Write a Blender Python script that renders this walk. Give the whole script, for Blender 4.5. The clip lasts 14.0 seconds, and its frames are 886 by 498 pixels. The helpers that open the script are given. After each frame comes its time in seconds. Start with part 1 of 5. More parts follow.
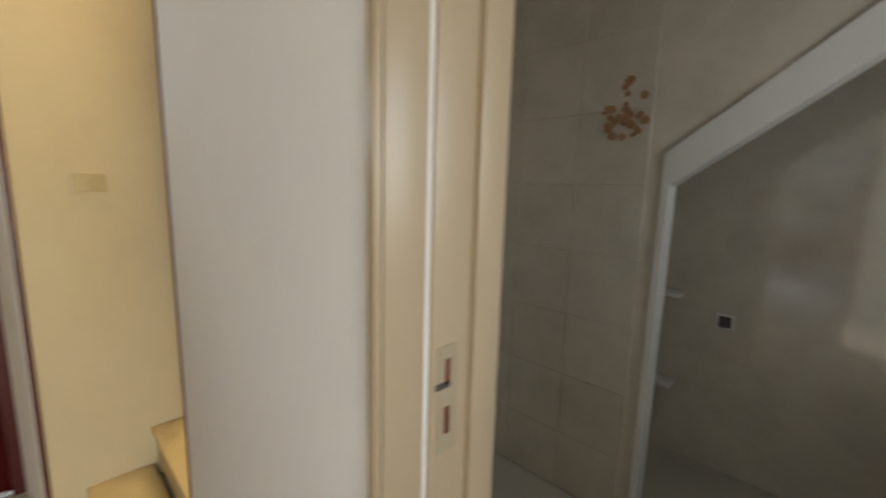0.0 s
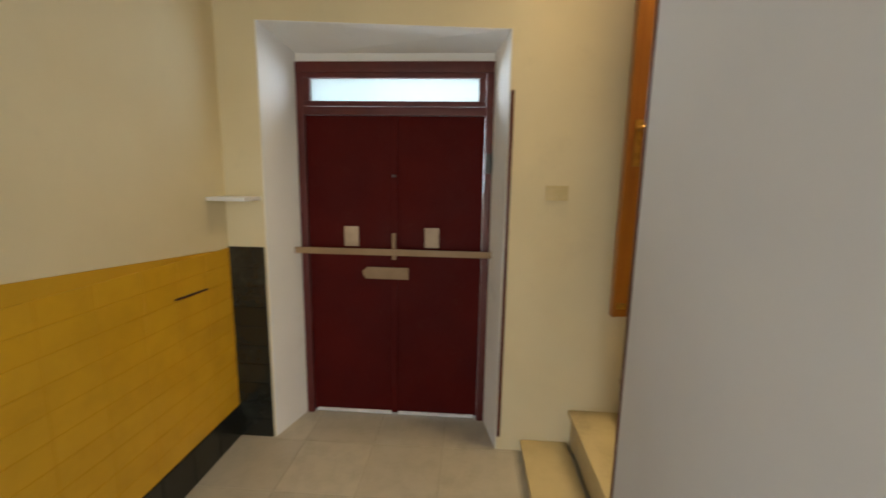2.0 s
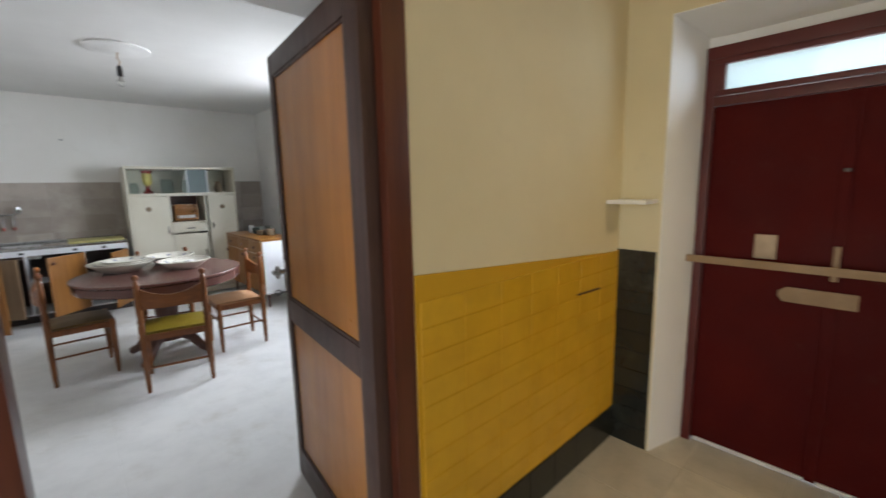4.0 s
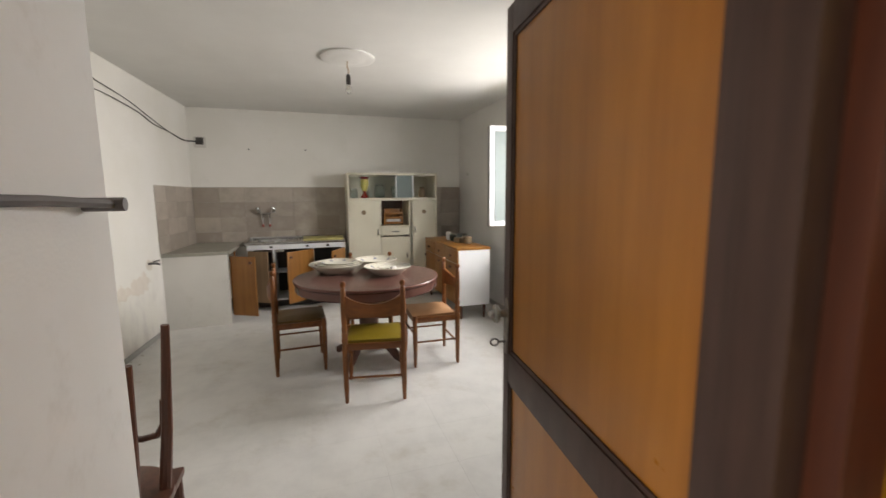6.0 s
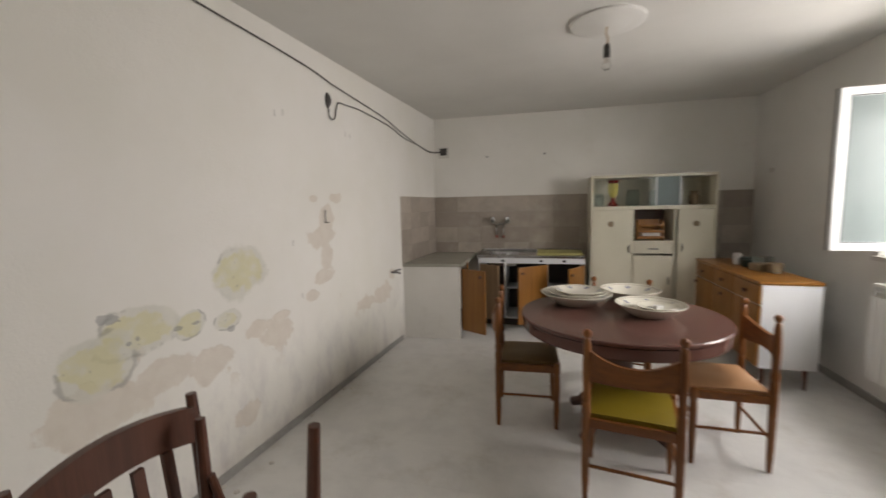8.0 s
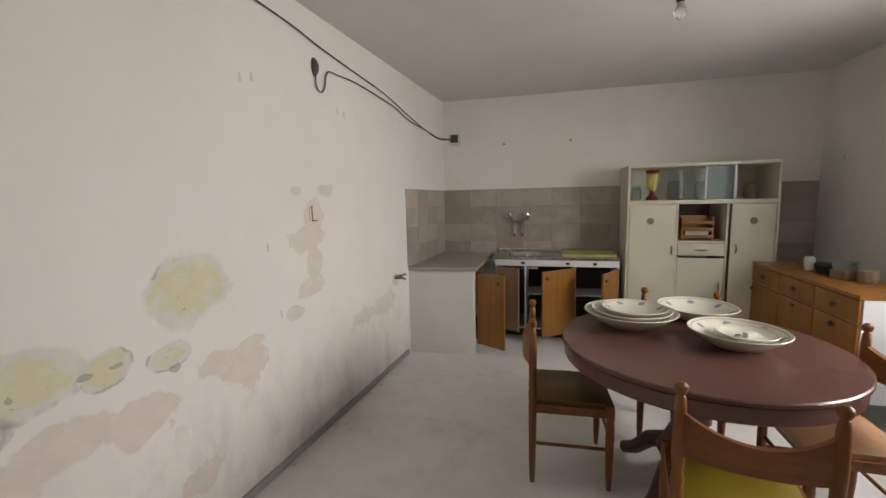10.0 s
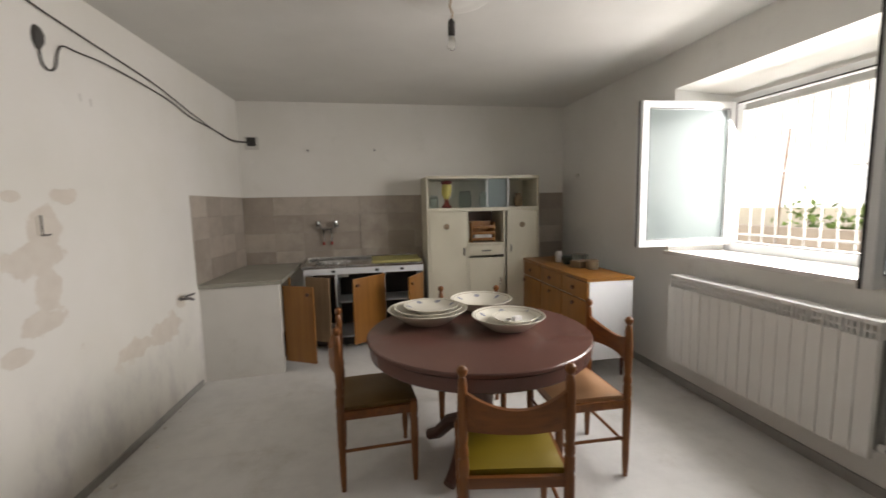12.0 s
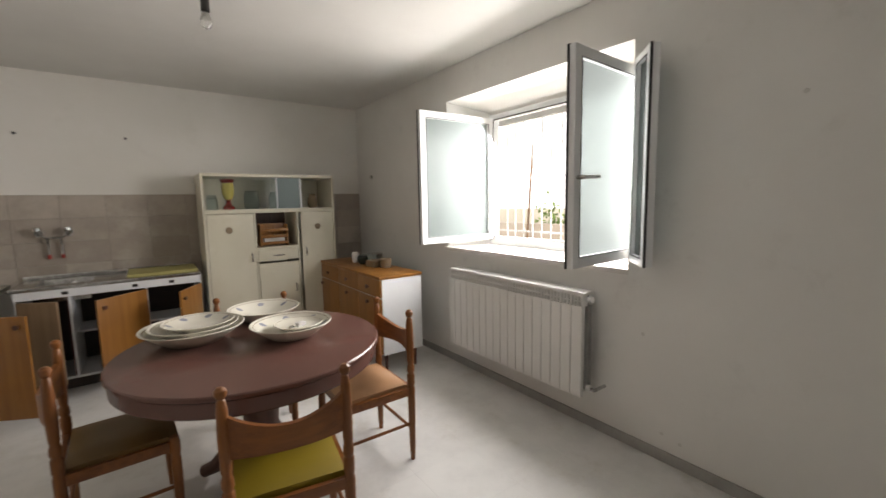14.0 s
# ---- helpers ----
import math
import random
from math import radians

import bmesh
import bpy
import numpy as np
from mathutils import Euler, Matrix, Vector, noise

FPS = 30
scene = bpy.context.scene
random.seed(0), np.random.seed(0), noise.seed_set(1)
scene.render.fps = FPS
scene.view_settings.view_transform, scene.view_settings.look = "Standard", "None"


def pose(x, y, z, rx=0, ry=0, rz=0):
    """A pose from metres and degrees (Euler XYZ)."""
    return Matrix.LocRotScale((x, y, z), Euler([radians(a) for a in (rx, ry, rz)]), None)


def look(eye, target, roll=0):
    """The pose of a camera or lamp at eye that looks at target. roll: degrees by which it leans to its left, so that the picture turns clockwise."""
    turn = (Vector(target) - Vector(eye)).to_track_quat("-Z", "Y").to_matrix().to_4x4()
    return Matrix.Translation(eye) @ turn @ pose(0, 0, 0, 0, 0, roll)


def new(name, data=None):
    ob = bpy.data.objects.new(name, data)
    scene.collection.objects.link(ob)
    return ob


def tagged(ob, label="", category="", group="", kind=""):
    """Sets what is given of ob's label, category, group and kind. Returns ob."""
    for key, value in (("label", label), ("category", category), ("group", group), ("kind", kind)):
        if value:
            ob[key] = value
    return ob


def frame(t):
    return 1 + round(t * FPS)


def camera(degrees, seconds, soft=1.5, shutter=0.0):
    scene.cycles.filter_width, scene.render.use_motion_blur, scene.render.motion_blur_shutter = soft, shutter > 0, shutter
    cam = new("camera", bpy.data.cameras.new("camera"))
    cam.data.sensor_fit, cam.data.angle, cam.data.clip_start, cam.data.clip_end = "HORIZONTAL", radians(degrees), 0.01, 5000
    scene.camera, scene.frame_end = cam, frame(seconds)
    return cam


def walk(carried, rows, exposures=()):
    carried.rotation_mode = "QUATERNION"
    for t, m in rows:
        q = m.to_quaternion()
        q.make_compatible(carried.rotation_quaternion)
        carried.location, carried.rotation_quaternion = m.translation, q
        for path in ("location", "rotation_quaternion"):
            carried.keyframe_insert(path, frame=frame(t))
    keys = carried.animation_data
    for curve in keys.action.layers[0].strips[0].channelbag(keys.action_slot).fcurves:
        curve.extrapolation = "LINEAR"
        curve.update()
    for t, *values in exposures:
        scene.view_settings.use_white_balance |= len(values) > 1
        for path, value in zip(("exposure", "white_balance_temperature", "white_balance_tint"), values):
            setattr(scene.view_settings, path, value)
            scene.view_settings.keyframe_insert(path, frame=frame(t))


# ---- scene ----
cam = camera(94.5, 14.0, shutter=0.5)
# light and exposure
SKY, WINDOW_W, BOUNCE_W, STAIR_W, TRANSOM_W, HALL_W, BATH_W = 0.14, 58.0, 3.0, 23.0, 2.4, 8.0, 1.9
EXPOSURES = [(0.0, 1.85, 6250, 11), (0.6, 1.68, 6250, 11), (1.3, 1.5, 6250, 11), (2.3, 1.5, 6250, 11), (3.1, 1.45, 6100, 11), (4.2, 1.5, 6200, 11), (6.3, 1.25, 7450, 14), (7.2, 1.05, 7450, 15), (8.0, 0.92, 7450, 15), (11.0, 0.97, 7450, 15), (12.5, 0.93, 7450, 15), (14.0, 1.05, 7450, 15)]
PATH = [
    (0, (0.519, 0.61, 1.479), (-0.869, 2.016, 1.173), 1.5),
    (0.5, (0.447, 0.483, 1.466), (-1.196, 1.587, 1.183), 1.7),
    (0.6, (0.433, 0.467, 1.454), (-1.262, 1.494, 1.179), 1.7),
    (1, (0.404, 0.356, 1.485), (-1.42, 1.119, 1.182), 1.8),
    (1.5, (0.377, 0.345, 1.501), (-1.57, 0.675, 1.182), 1.6),
    (2, (0.339, 0.362, 1.498), (-1.631, 0.236, 1.175), 1.0),
    (2.3, (0.342, 0.341, 1.517), (-1.593, -0.038, 1.184), 0.9),
    (2.5, (0.341, 0.334, 1.512), (-1.553, -0.22, 1.185), 0.6),
    (3, (0.377, 0.274, 1.517), (-1.365, -0.652, 1.187), -0.1),
    (3.5, (0.426, 0.188, 1.519), (-1.113, -1.047, 1.19), -0.8),
    (4, (0.449, 0.045, 1.494), (-0.889, -1.41, 1.191), -1.2),
    (4.2, (0.449, -0.027, 1.498), (-0.801, -1.56, 1.199), -1.6),
    (6.3, (0.275, -0.808, 1.501), (-0.198, -2.736, 1.257), -0.6),
    (6.5, (0.257, -0.9, 1.494), (-0.122, -2.85, 1.262), -0.9),
    (7, (0.227, -1.146, 1.491), (0.126, -3.131, 1.272), -1.0),
    (7.5, (0.202, -1.33, 1.511), (0.433, -3.306, 1.302), -1.0),
    (8, (0.325, -1.508, 1.531), (0.82, -3.434, 1.318), -1.2),
    (8.2, (0.381, -1.606, 1.537), (0.958, -3.509, 1.32), -1.2),
    (10.3, (0.563, -2.145, 1.527), (1.045, -4.071, 1.279), -1.2),
    (10.5, (0.568, -2.15, 1.52), (0.96, -4.095, 1.271), -1.2),
    (11, (0.548, -2.148, 1.518), (0.7, -4.127, 1.275), -1.3),
    (11.5, (0.507, -2.137, 1.522), (0.414, -4.121, 1.291), -1.3),
    (12, (0.456, -2.115, 1.525), (0.11, -4.072, 1.306), -1.2),
    (12.5, (0.409, -2.102, 1.515), (-0.181, -4.002, 1.306), -1.1),
    (13, (0.369, -2.098, 1.51), (-0.443, -3.914, 1.299), -1.2),
    (13.5, (0.325, -2.095, 1.504), (-0.688, -3.806, 1.287), -1.2),
    (14, (0.289, -2.08, 1.511), (-0.879, -3.688, 1.283), -1.1),
]
walk(cam, [(t, look(eye, target, roll)) for t, eye, target, roll in PATH],
     EXPOSURES)

# ---------- plan ----------
CEIL = 2.705
BACK = -7.115
WEST = -2.02


def east_x(y):
    """The damp wall runs askew."""
    return 1.87 + (y - BACK) * 0.057


# ---------- world and light ----------
world = bpy.data.worlds.new("world")
scene.world = world
world.use_nodes = True
wn = world.node_tree
sky = wn.nodes.new("ShaderNodeTexSky")
sky.sky_type, sky.sun_disc, sky.sun_elevation, sky.sun_rotation = "NISHITA", False, radians(52), radians(60)
wn.nodes["Background"].inputs["Strength"].default_value = SKY
wn.links.new(sky.outputs[0], wn.nodes["Background"].inputs[0])


def lamp(name, kind, m, energy, color=(1, 1, 1), size=(1, 1), angle=0.5):
    data = bpy.data.lights.new(name, kind)
    data.energy, data.color = energy, color
    if kind == "AREA":
        data.shape, data.size, data.size_y = "RECTANGLE", *size
    if kind == "SUN":
        data.angle = radians(angle)
    ob = new(name, data)
    ob.matrix_world = m
    return ob


# the sun stands behind the house, so the window wall lies in the shade
lamp("sun", "SUN", look((20, 6, 26), (0, 0, 0)), 2.2, (1.0, 0.95, 0.88))
# daylight at window, transom and stairwell; added fill lamps for hall and bathroom
lamp("window_daylight", "AREA", look((-2.66, -4.22, 1.75), (-0.3, -4.16, 0.1)), WINDOW_W, (0.88, 0.93, 1.0), (1.55, 1.15))
lamp("stairwell_daylight", "AREA", look((-1.4, 1.9, 3.9), (-1.45, 1.0, 0.0)), STAIR_W, (1.0, 0.76, 0.42), (0.7, 1.2))
lamp("transom_daylight", "AREA", look((-2.2, -0.09, 2.0), (0.5, -0.09, 1.2)), TRANSOM_W, (0.85, 0.93, 1.0), (1.0, 0.15))
# added fill lamp behind the viewer, no known source
lamp("hall_fill", "AREA", look((2.25, 0.0, 1.2), (-1.5, 0.0, 1.0)), HALL_W, (1.0, 0.91, 0.74), (0.9, 1.8))
lamp("window_ground_light", "AREA", look((-2.72, -4.22, 1.60), (0.6, -4.22, 2.6)), BOUNCE_W, (1.0, 0.93, 0.82), (1.42, 0.9))
# added fill lamp to brighten the bathroom, no window is seen there
lamp("bathroom_fill", "AREA", look((1.34, 1.75, 1.7), (-0.5, 2.3, 1.3)), BATH_W, (0.95, 0.97, 1.0), (0.5, 0.7))


# ---------- materials ----------
class Mat:
    """A small builder of node materials."""

    def __init__(self, name, rough=0.6, metal=0.0, spec=0.5):
        self.m = bpy.data.materials.new(name)
        self.m.use_nodes = True
        self.t = self.m.node_tree
        self.b = self.t.nodes["Principled BSDF"]
        self.b.inputs["Roughness"].default_value = rough
        self.b.inputs["Metallic"].default_value = metal
        self.b.inputs["Specular IOR Level"].default_value = spec
        self.pos = self.t.nodes.new("ShaderNodeNewGeometry").outputs["Position"]
        self.local = self.t.nodes.new("ShaderNodeTexCoord").outputs["Object"]

    def node(self, kind, **inputs):
        n = self.t.nodes.new(kind)
        for k, v in inputs.items():
            self.put(n, k.replace("_", " "), v)
        return n

    def put(self, n, k, v):
        s = n.inputs[int(k[1:])] if k[0] == "i" and k[1:].isdigit() else n.inputs[k]
        if isinstance(v, bpy.types.NodeSocket):
            self.t.links.new(v, s)
        else:
            s.default_value = v

    def math(self, op, a, b=0.0, clamp=False):
        n = self.t.nodes.new("ShaderNodeMath")
        n.operation, n.use_clamp = op, clamp
        self.put(n, "i0", a)
        self.put(n, "i1", b)
        return n.outputs[0]

    def noise(self, scale, detail=4, stretch=(1, 1, 1), where=None, rough=0.55):
        v = self.node("ShaderNodeMapping", Vector=where or self.pos, Scale=stretch).outputs[0]
        return self.node("ShaderNodeTexNoise", Vector=v, Scale=scale, Detail=detail, Roughness=rough).outputs["Fac"]

    def ramp(self, f, lo, hi):
        n = self.node("ShaderNodeMapRange", Value=f)
        n.interpolation_type = "SMOOTHSTEP"
        n.inputs[1].default_value, n.inputs[2].default_value = lo, hi
        return n.outputs[0]

    def mix(self, f, a, b):
        n = self.t.nodes.new("ShaderNodeMix")
        n.data_type = "RGBA"
        for i, v in ((0, f), (6, a), (7, b)):
            if isinstance(v, bpy.types.NodeSocket):
                self.t.links.new(v, n.inputs[i])
            else:
                n.inputs[i].default_value = (*v, 1) if isinstance(v, tuple) and len(v) == 3 else v
        return n.outputs[2]

    def vary(self, a, b, scale, detail=4, stretch=(1, 1, 1), where=None):
        return self.mix(self.ramp(self.noise(scale, detail, stretch, where), 0.3, 0.7), a, b)

    def blob(self, centre, radius, wobble=0.5, scale=9):
        """1 inside a patch with an uneven edge, 0 outside."""
        v = self.node("ShaderNodeMapping", Vector=self.pos).outputs[0]
        d = self.t.nodes.new("ShaderNodeVectorMath")
        d.operation = "SUBTRACT"
        self.t.links.new(v, d.inputs[0])
        d.inputs[1].default_value = centre
        s = self.t.nodes.new("ShaderNodeVectorMath")
        s.operation = "MULTIPLY"
        self.t.links.new(d.outputs[0], s.inputs[0])
        s.inputs[1].default_value = [1 / r for r in radius]
        ln = self.t.nodes.new("ShaderNodeVectorMath")
        ln.operation = "LENGTH"
        self.t.links.new(s.outputs[0], ln.inputs[0])
        e = self.math("ADD", ln.outputs["Value"], self.math("MULTIPLY", self.math("SUBTRACT", self.noise(scale, 5), 0.5), wobble * 2.4))
        return self.ramp(e, 1.10, 0.90)

    def color(self, c):
        self.put(self.b, "Base Color", (*c, 1) if isinstance(c, tuple) else c)
        return self

    def bump(self, f, depth=0.002, strength=0.5):
        n = self.node("ShaderNodeBump", Height=f, Distance=depth, Strength=strength)
        self.t.links.new(n.outputs[0], self.b.inputs["Normal"])
        return self

    def rough(self, f, lo, hi):
        n = self.node("ShaderNodeMapRange", Value=f)
        n.inputs[3].default_value, n.inputs[4].default_value = lo, hi
        self.t.links.new(n.outputs[0], self.b.inputs["Roughness"])
        return self


def plaster(name, a, b, dirt=None, amount=0.5):
    m = Mat(name, 0.85, spec=0.25)
    c = m.vary(a, b, 1.3, 5)
    if dirt:
        c = m.mix(m.math("MULTIPLY", m.ramp(m.noise(3.1, 8, rough=0.7), 0.56, 0.75), amount), c, dirt)
    return m.color(c).bump(m.math("ADD", m.noise(7, 3), m.math("MULTIPLY", m.noise(140, 3), 0.25)), 0.006, 0.35)


def wood(name, dark, light, rough=0.4, axis=2, scale=1.0, scuff=None):
    m = Mat(name, rough)
    st = [26 * scale] * 3
    st[axis] = 1.6 * scale
    g = m.noise(1.0, 6, st, m.local, 0.65)
    c = m.mix(m.ramp(g, 0.32, 0.68), dark, light)
    big = m.ramp(m.noise(2.2, 3, where=m.local), 0.35, 0.75)
    c = m.mix(m.math("MULTIPLY", big, 0.35), c, tuple(v * 0.62 for v in dark))
    if scuff:
        c = m.mix(m.math("MULTIPLY", m.ramp(m.noise(17, 8, where=m.local, rough=0.75), 0.6, 0.74), 0.7), c, scuff)
    return m.color(c).bump(g, 0.0008, 0.4).rough(m.noise(9, 4, where=m.local), rough * 0.75, min(1, rough * 1.35))


def paint(name, a, b, rough=0.4, grime=None, amount=0.5, scale=6, spec=0.5):
    m = Mat(name, rough, spec=spec)
    c = m.vary(a, b, scale * 0.3, 4)
    if grime:
        c = m.mix(m.math("MULTIPLY", m.ramp(m.noise(scale, 9, rough=0.72), 0.57, 0.75), amount), c, grime)
    return m.color(c).bump(m.noise(60, 4), 0.0012, 0.3).rough(m.noise(5, 5), rough * 0.8, min(1, rough * 1.4))


def tile(name, a, b, rough=0.3, stain=None, amount=0.5, scale=8):
    m = Mat(name, rough)
    r = m.node("ShaderNodeObjectInfo").outputs["Random"]
    c = m.mix(r, a, b)
    c = m.mix(m.math("MULTIPLY", m.ramp(m.noise(scale, 7, rough=0.65), 0.35, 0.75), 0.45), c, tuple(0.72 * v for v in a))
    if stain:
        c = m.mix(m.math("MULTIPLY", m.ramp(m.noise(2.3, 8, rough=0.7), 0.52, 0.72), amount), c, stain)
    return m.color(c).bump(m.noise(30, 4), 0.001, 0.35).rough(m.noise(6, 5), rough * 0.8, min(1, rough * 1.5))


def metal(name, c, rough=0.3):
    m = Mat(name, rough, 1.0)
    return m.color(m.vary(c, tuple(v * 0.6 for v in c), 30)).bump(m.noise(90, 3), 0.0005, 0.3)


def plain(name, c, rough=0.5, metallic=0.0):
    m = Mat(name, rough, metallic)
    return m.color(m.vary(c, tuple(v * 0.82 for v in c), 12)).bump(m.noise(50, 3), 0.0006, 0.25)


M = {}
M["white_wall"] = plaster("white_plaster", (0.80, 0.78, 0.74), (0.75, 0.73, 0.68), (0.56, 0.53, 0.47), 0.25)
M["grey_wall"] = plaster("window_wall_plaster", (0.78, 0.765, 0.73), (0.73, 0.715, 0.68), (0.5, 0.48, 0.44), 0.3)
M["partition"] = plaster("partition_paint", (0.70, 0.70, 0.70), (0.66, 0.66, 0.67))
M["reveal"] = plaster("reveal_paint", (0.82, 0.82, 0.81), (0.76, 0.76, 0.74), (0.5, 0.46, 0.4), 0.35)
M["ceiling"] = plaster("ceiling_paint", (0.72, 0.71, 0.68), (0.67, 0.66, 0.63))
M["hall_wall"] = plaster("cream_hall_plaster", (0.72, 0.635, 0.42), (0.67, 0.58, 0.37), (0.57, 0.49, 0.33), 0.3)
# the peeling, damp wall
m = Mat("peeling_plaster", 0.9, spec=0.2)
c = m.vary((0.80, 0.78, 0.74), (0.75, 0.73, 0.67), 1.1, 5)
z = m.node("ShaderNodeSeparateXYZ", Vector=m.pos).outputs["Z"]
damp = m.math("MULTIPLY", m.ramp(z, 0.85, 0.25), m.ramp(m.noise(6, 8, (1, 1, 0.5), rough=0.7), 0.44, 0.66))
c = m.mix(m.math("MULTIPLY", damp, 0.38), c, (0.48, 0.45, 0.46))
low = m.math("MULTIPLY", m.ramp(z, 0.22, 0.02), m.ramp(m.noise(3, 6), 0.35, 0.6))
c = m.mix(m.math("MULTIPLY", low, 0.35), c, (0.42, 0.37, 0.32))
flake = m.math("MULTIPLY", m.ramp(z, 1.0, 0.85), m.ramp(z, 0.45, 0.68))
flake = m.math("MULTIPLY", flake, m.ramp(m.noise(3.6, 7, rough=0.6), 0.605, 0.62))
for y, zz, ry, rz, wob in ((-4.43, 1.45, 0.11, 0.10, 0.7), (-4.36, 1.30, 0.17, 0.08, 0.8), (-4.42, 1.15, 0.08, 0.14, 0.9), (-4.36, 1.00, 0.11, 0.06, 0.9), (-4.27, 1.60, 0.06, 0.025, 0.7),
                           (-4.58, 1.61, 0.09, 0.04, 1.0), (-4.21, 0.87, 0.10, 0.04, 0.9), (-3.80, 0.70, 0.15, 0.09, 0.7), (-3.85, 0.82, 0.08, 0.03, 0.6), (-3.63, 0.79, 0.10, 0.05, 0.8),
                           (-5.02, 0.63, 0.16, 0.06, 0.9), (-5.40, 0.64, 0.20, 0.10, 0.9), (-5.62, 0.80, 0.07, 0.06, 0.9), (-3.02, 0.75, 0.16, 0.08, 0.6), (-3.27, 0.70, 0.14, 0.09, 0.7),
                           (-2.72, 0.70, 0.20, 0.12, 0.7), (-3.50, 0.30, 0.10, 0.07, 0.9)):
    flake = m.math("MAXIMUM", flake, m.blob((east_x(y), y, zz), (1, ry, rz), wob, 9))
c = m.mix(m.math("MULTIPLY", flake, 0.5), c, m.vary((0.56, 0.47, 0.38), (0.63, 0.55, 0.46), 14))
for y, zz, ry, rz in ((-3.52, 1.17, 0.20, 0.155), (-3.405, 0.905, 0.085, 0.058), (-2.92, 0.99, 0.22, 0.115), (-2.74, 0.90, 0.16, 0.14), (-3.16, 0.95, 0.09, 0.075)):
    centre = (east_x(y), y, zz)
    bl = m.blob(centre, (1, ry, rz), 0.42, 7)
    c = m.mix(m.math("MULTIPLY", bl, 0.6), c, m.vary((0.66, 0.645, 0.57), (0.57, 0.565, 0.50), 11, 7))
    yolk = m.math("MULTIPLY", m.blob(centre, (1, ry * 0.75, rz * 0.7), 0.9, 8), m.ramp(m.noise(10, 6), 0.28, 0.56))
    c = m.mix(m.math("MULTIPLY", yolk, 0.48), c, (0.64, 0.59, 0.26))
    fleck = m.math("MULTIPLY", bl, m.ramp(m.noise(42, 3), 0.69, 0.72))
    c = m.mix(m.math("MULTIPLY", fleck, 0.7), c, (0.30, 0.28, 0.25))
    core = m.blob(centre, (1, ry * 0.95, rz * 0.95), 0.42, 7)
    rim = m.math("MULTIPLY", m.math("SUBTRACT", bl, core, True), m.ramp(m.noise(5, 3), 0.55, 0.6))
    c = m.mix(rim, c, (0.10, 0.095, 0.09))
for y, zz, ry, rz in ((-2.79, 1.08, 0.055, 0.03), (-3.10, 0.95, 0.04, 0.016), (-3.20, 0.95, 0.03, 0.01), (-3.42, 0.85, 0.03, 0.022), (-2.86, 0.95, 0.015, 0.012), (-2.90, 0.96, 0.012, 0.012)):
    c = m.mix(m.math("MULTIPLY", m.blob((east_x(y), y, zz), (1, ry * 0.8, rz * 0.8), 0.8, 26), 0.55), c, (0.24, 0.24, 0.25))
m.color(c).bump(m.math("ADD", m.math("MULTIPLY", flake, -0.6), m.math("ADD", m.noise(6, 4), m.math("MULTIPLY", m.noise(90, 4), 0.3))), 0.008, 0.5)
M["peeling"] = m

M["floor_tile"] = tile("pale_floor_tile", (0.72, 0.71, 0.69), (0.735, 0.725, 0.70), 0.5, (0.54, 0.51, 0.46), 0.7, 4)
M["hall_tile"] = tile("beige_hall_tile", (0.44, 0.40, 0.32), (0.48, 0.44, 0.35), 0.4, (0.30, 0.27, 0.20), 0.55, 9)
M["grout"] = plaster("grout", (0.70, 0.69, 0.665), (0.66, 0.65, 0.625))
M["hall_grout"] = plaster("hall_grout", (0.38, 0.345, 0.27), (0.33, 0.30, 0.235))
M["grout_yellow"] = plaster("ochre_joint", (0.58, 0.325, 0.016), (0.53, 0.295, 0.014))
M["back_tile"] = tile("taupe_wall_tile", (0.33, 0.28, 0.235), (0.50, 0.44, 0.38), 0.28, (0.50, 0.46, 0.41), 0.5, 5)
M["back_grout"] = plaster("taupe_joint", (0.37, 0.33, 0.285), (0.33, 0.295, 0.255))
M["yellow_tile"] = tile("ochre_painted_tile", (0.62, 0.345, 0.012), (0.64, 0.365, 0.016), 0.35, (0.54, 0.295, 0.01), 0.5, 6)
M["black_tile"] = tile("black_marbled_tile", (0.012, 0.013, 0.011), (0.02, 0.022, 0.018), 0.2, (0.07, 0.075, 0.06), 0.5, 12)
M["bath_tile"] = tile("grey_bath_tile", (0.40, 0.355, 0.28), (0.43, 0.385, 0.305), 0.045, (0.35, 0.31, 0.26), 0.3, 5)
M["bath_tile"].b.inputs["Specular IOR Level"].default_value = 1.0
M["stone"] = tile("travertine_step", (0.52, 0.42, 0.22), (0.55, 0.45, 0.26), 0.4, (0.26, 0.20, 0.12), 0.7, 9)
M["marble"] = tile("marble_sill", (0.70, 0.67, 0.63), (0.72, 0.69, 0.66), 0.2, (0.55, 0.5, 0.46), 0.4, 10)
M["red_door"] = paint("oxblood_metal_paint", (0.075, 0.003, 0.002), (0.058, 0.002, 0.002), 0.6, (0.085, 0.025, 0.016), 0.45, 9, 0.15)
M["red_frame"] = paint("oxblood_frame_paint", (0.10, 0.012, 0.010), (0.075, 0.008, 0.008), 0.4, (0.14, 0.05, 0.03), 0.3, 14)
M["jamb_wood"] = wood("red_brown_jamb", (0.07, 0.018, 0.01), (0.11, 0.03, 0.015), 0.35, 2)
M["leaf_frame"] = wood("dark_brown_stile", (0.045, 0.022, 0.018), (0.075, 0.04, 0.033), 0.45, 2)
M["leaf_panel"] = wood("honey_veneer", (0.35, 0.13, 0.016), (0.43, 0.175, 0.026), 0.3, 2, 0.5)
M["leaf_panel_hall"] = wood("pale_veneer", (0.42, 0.25, 0.15), (0.47, 0.29, 0.18), 0.09, 2, 0.5)
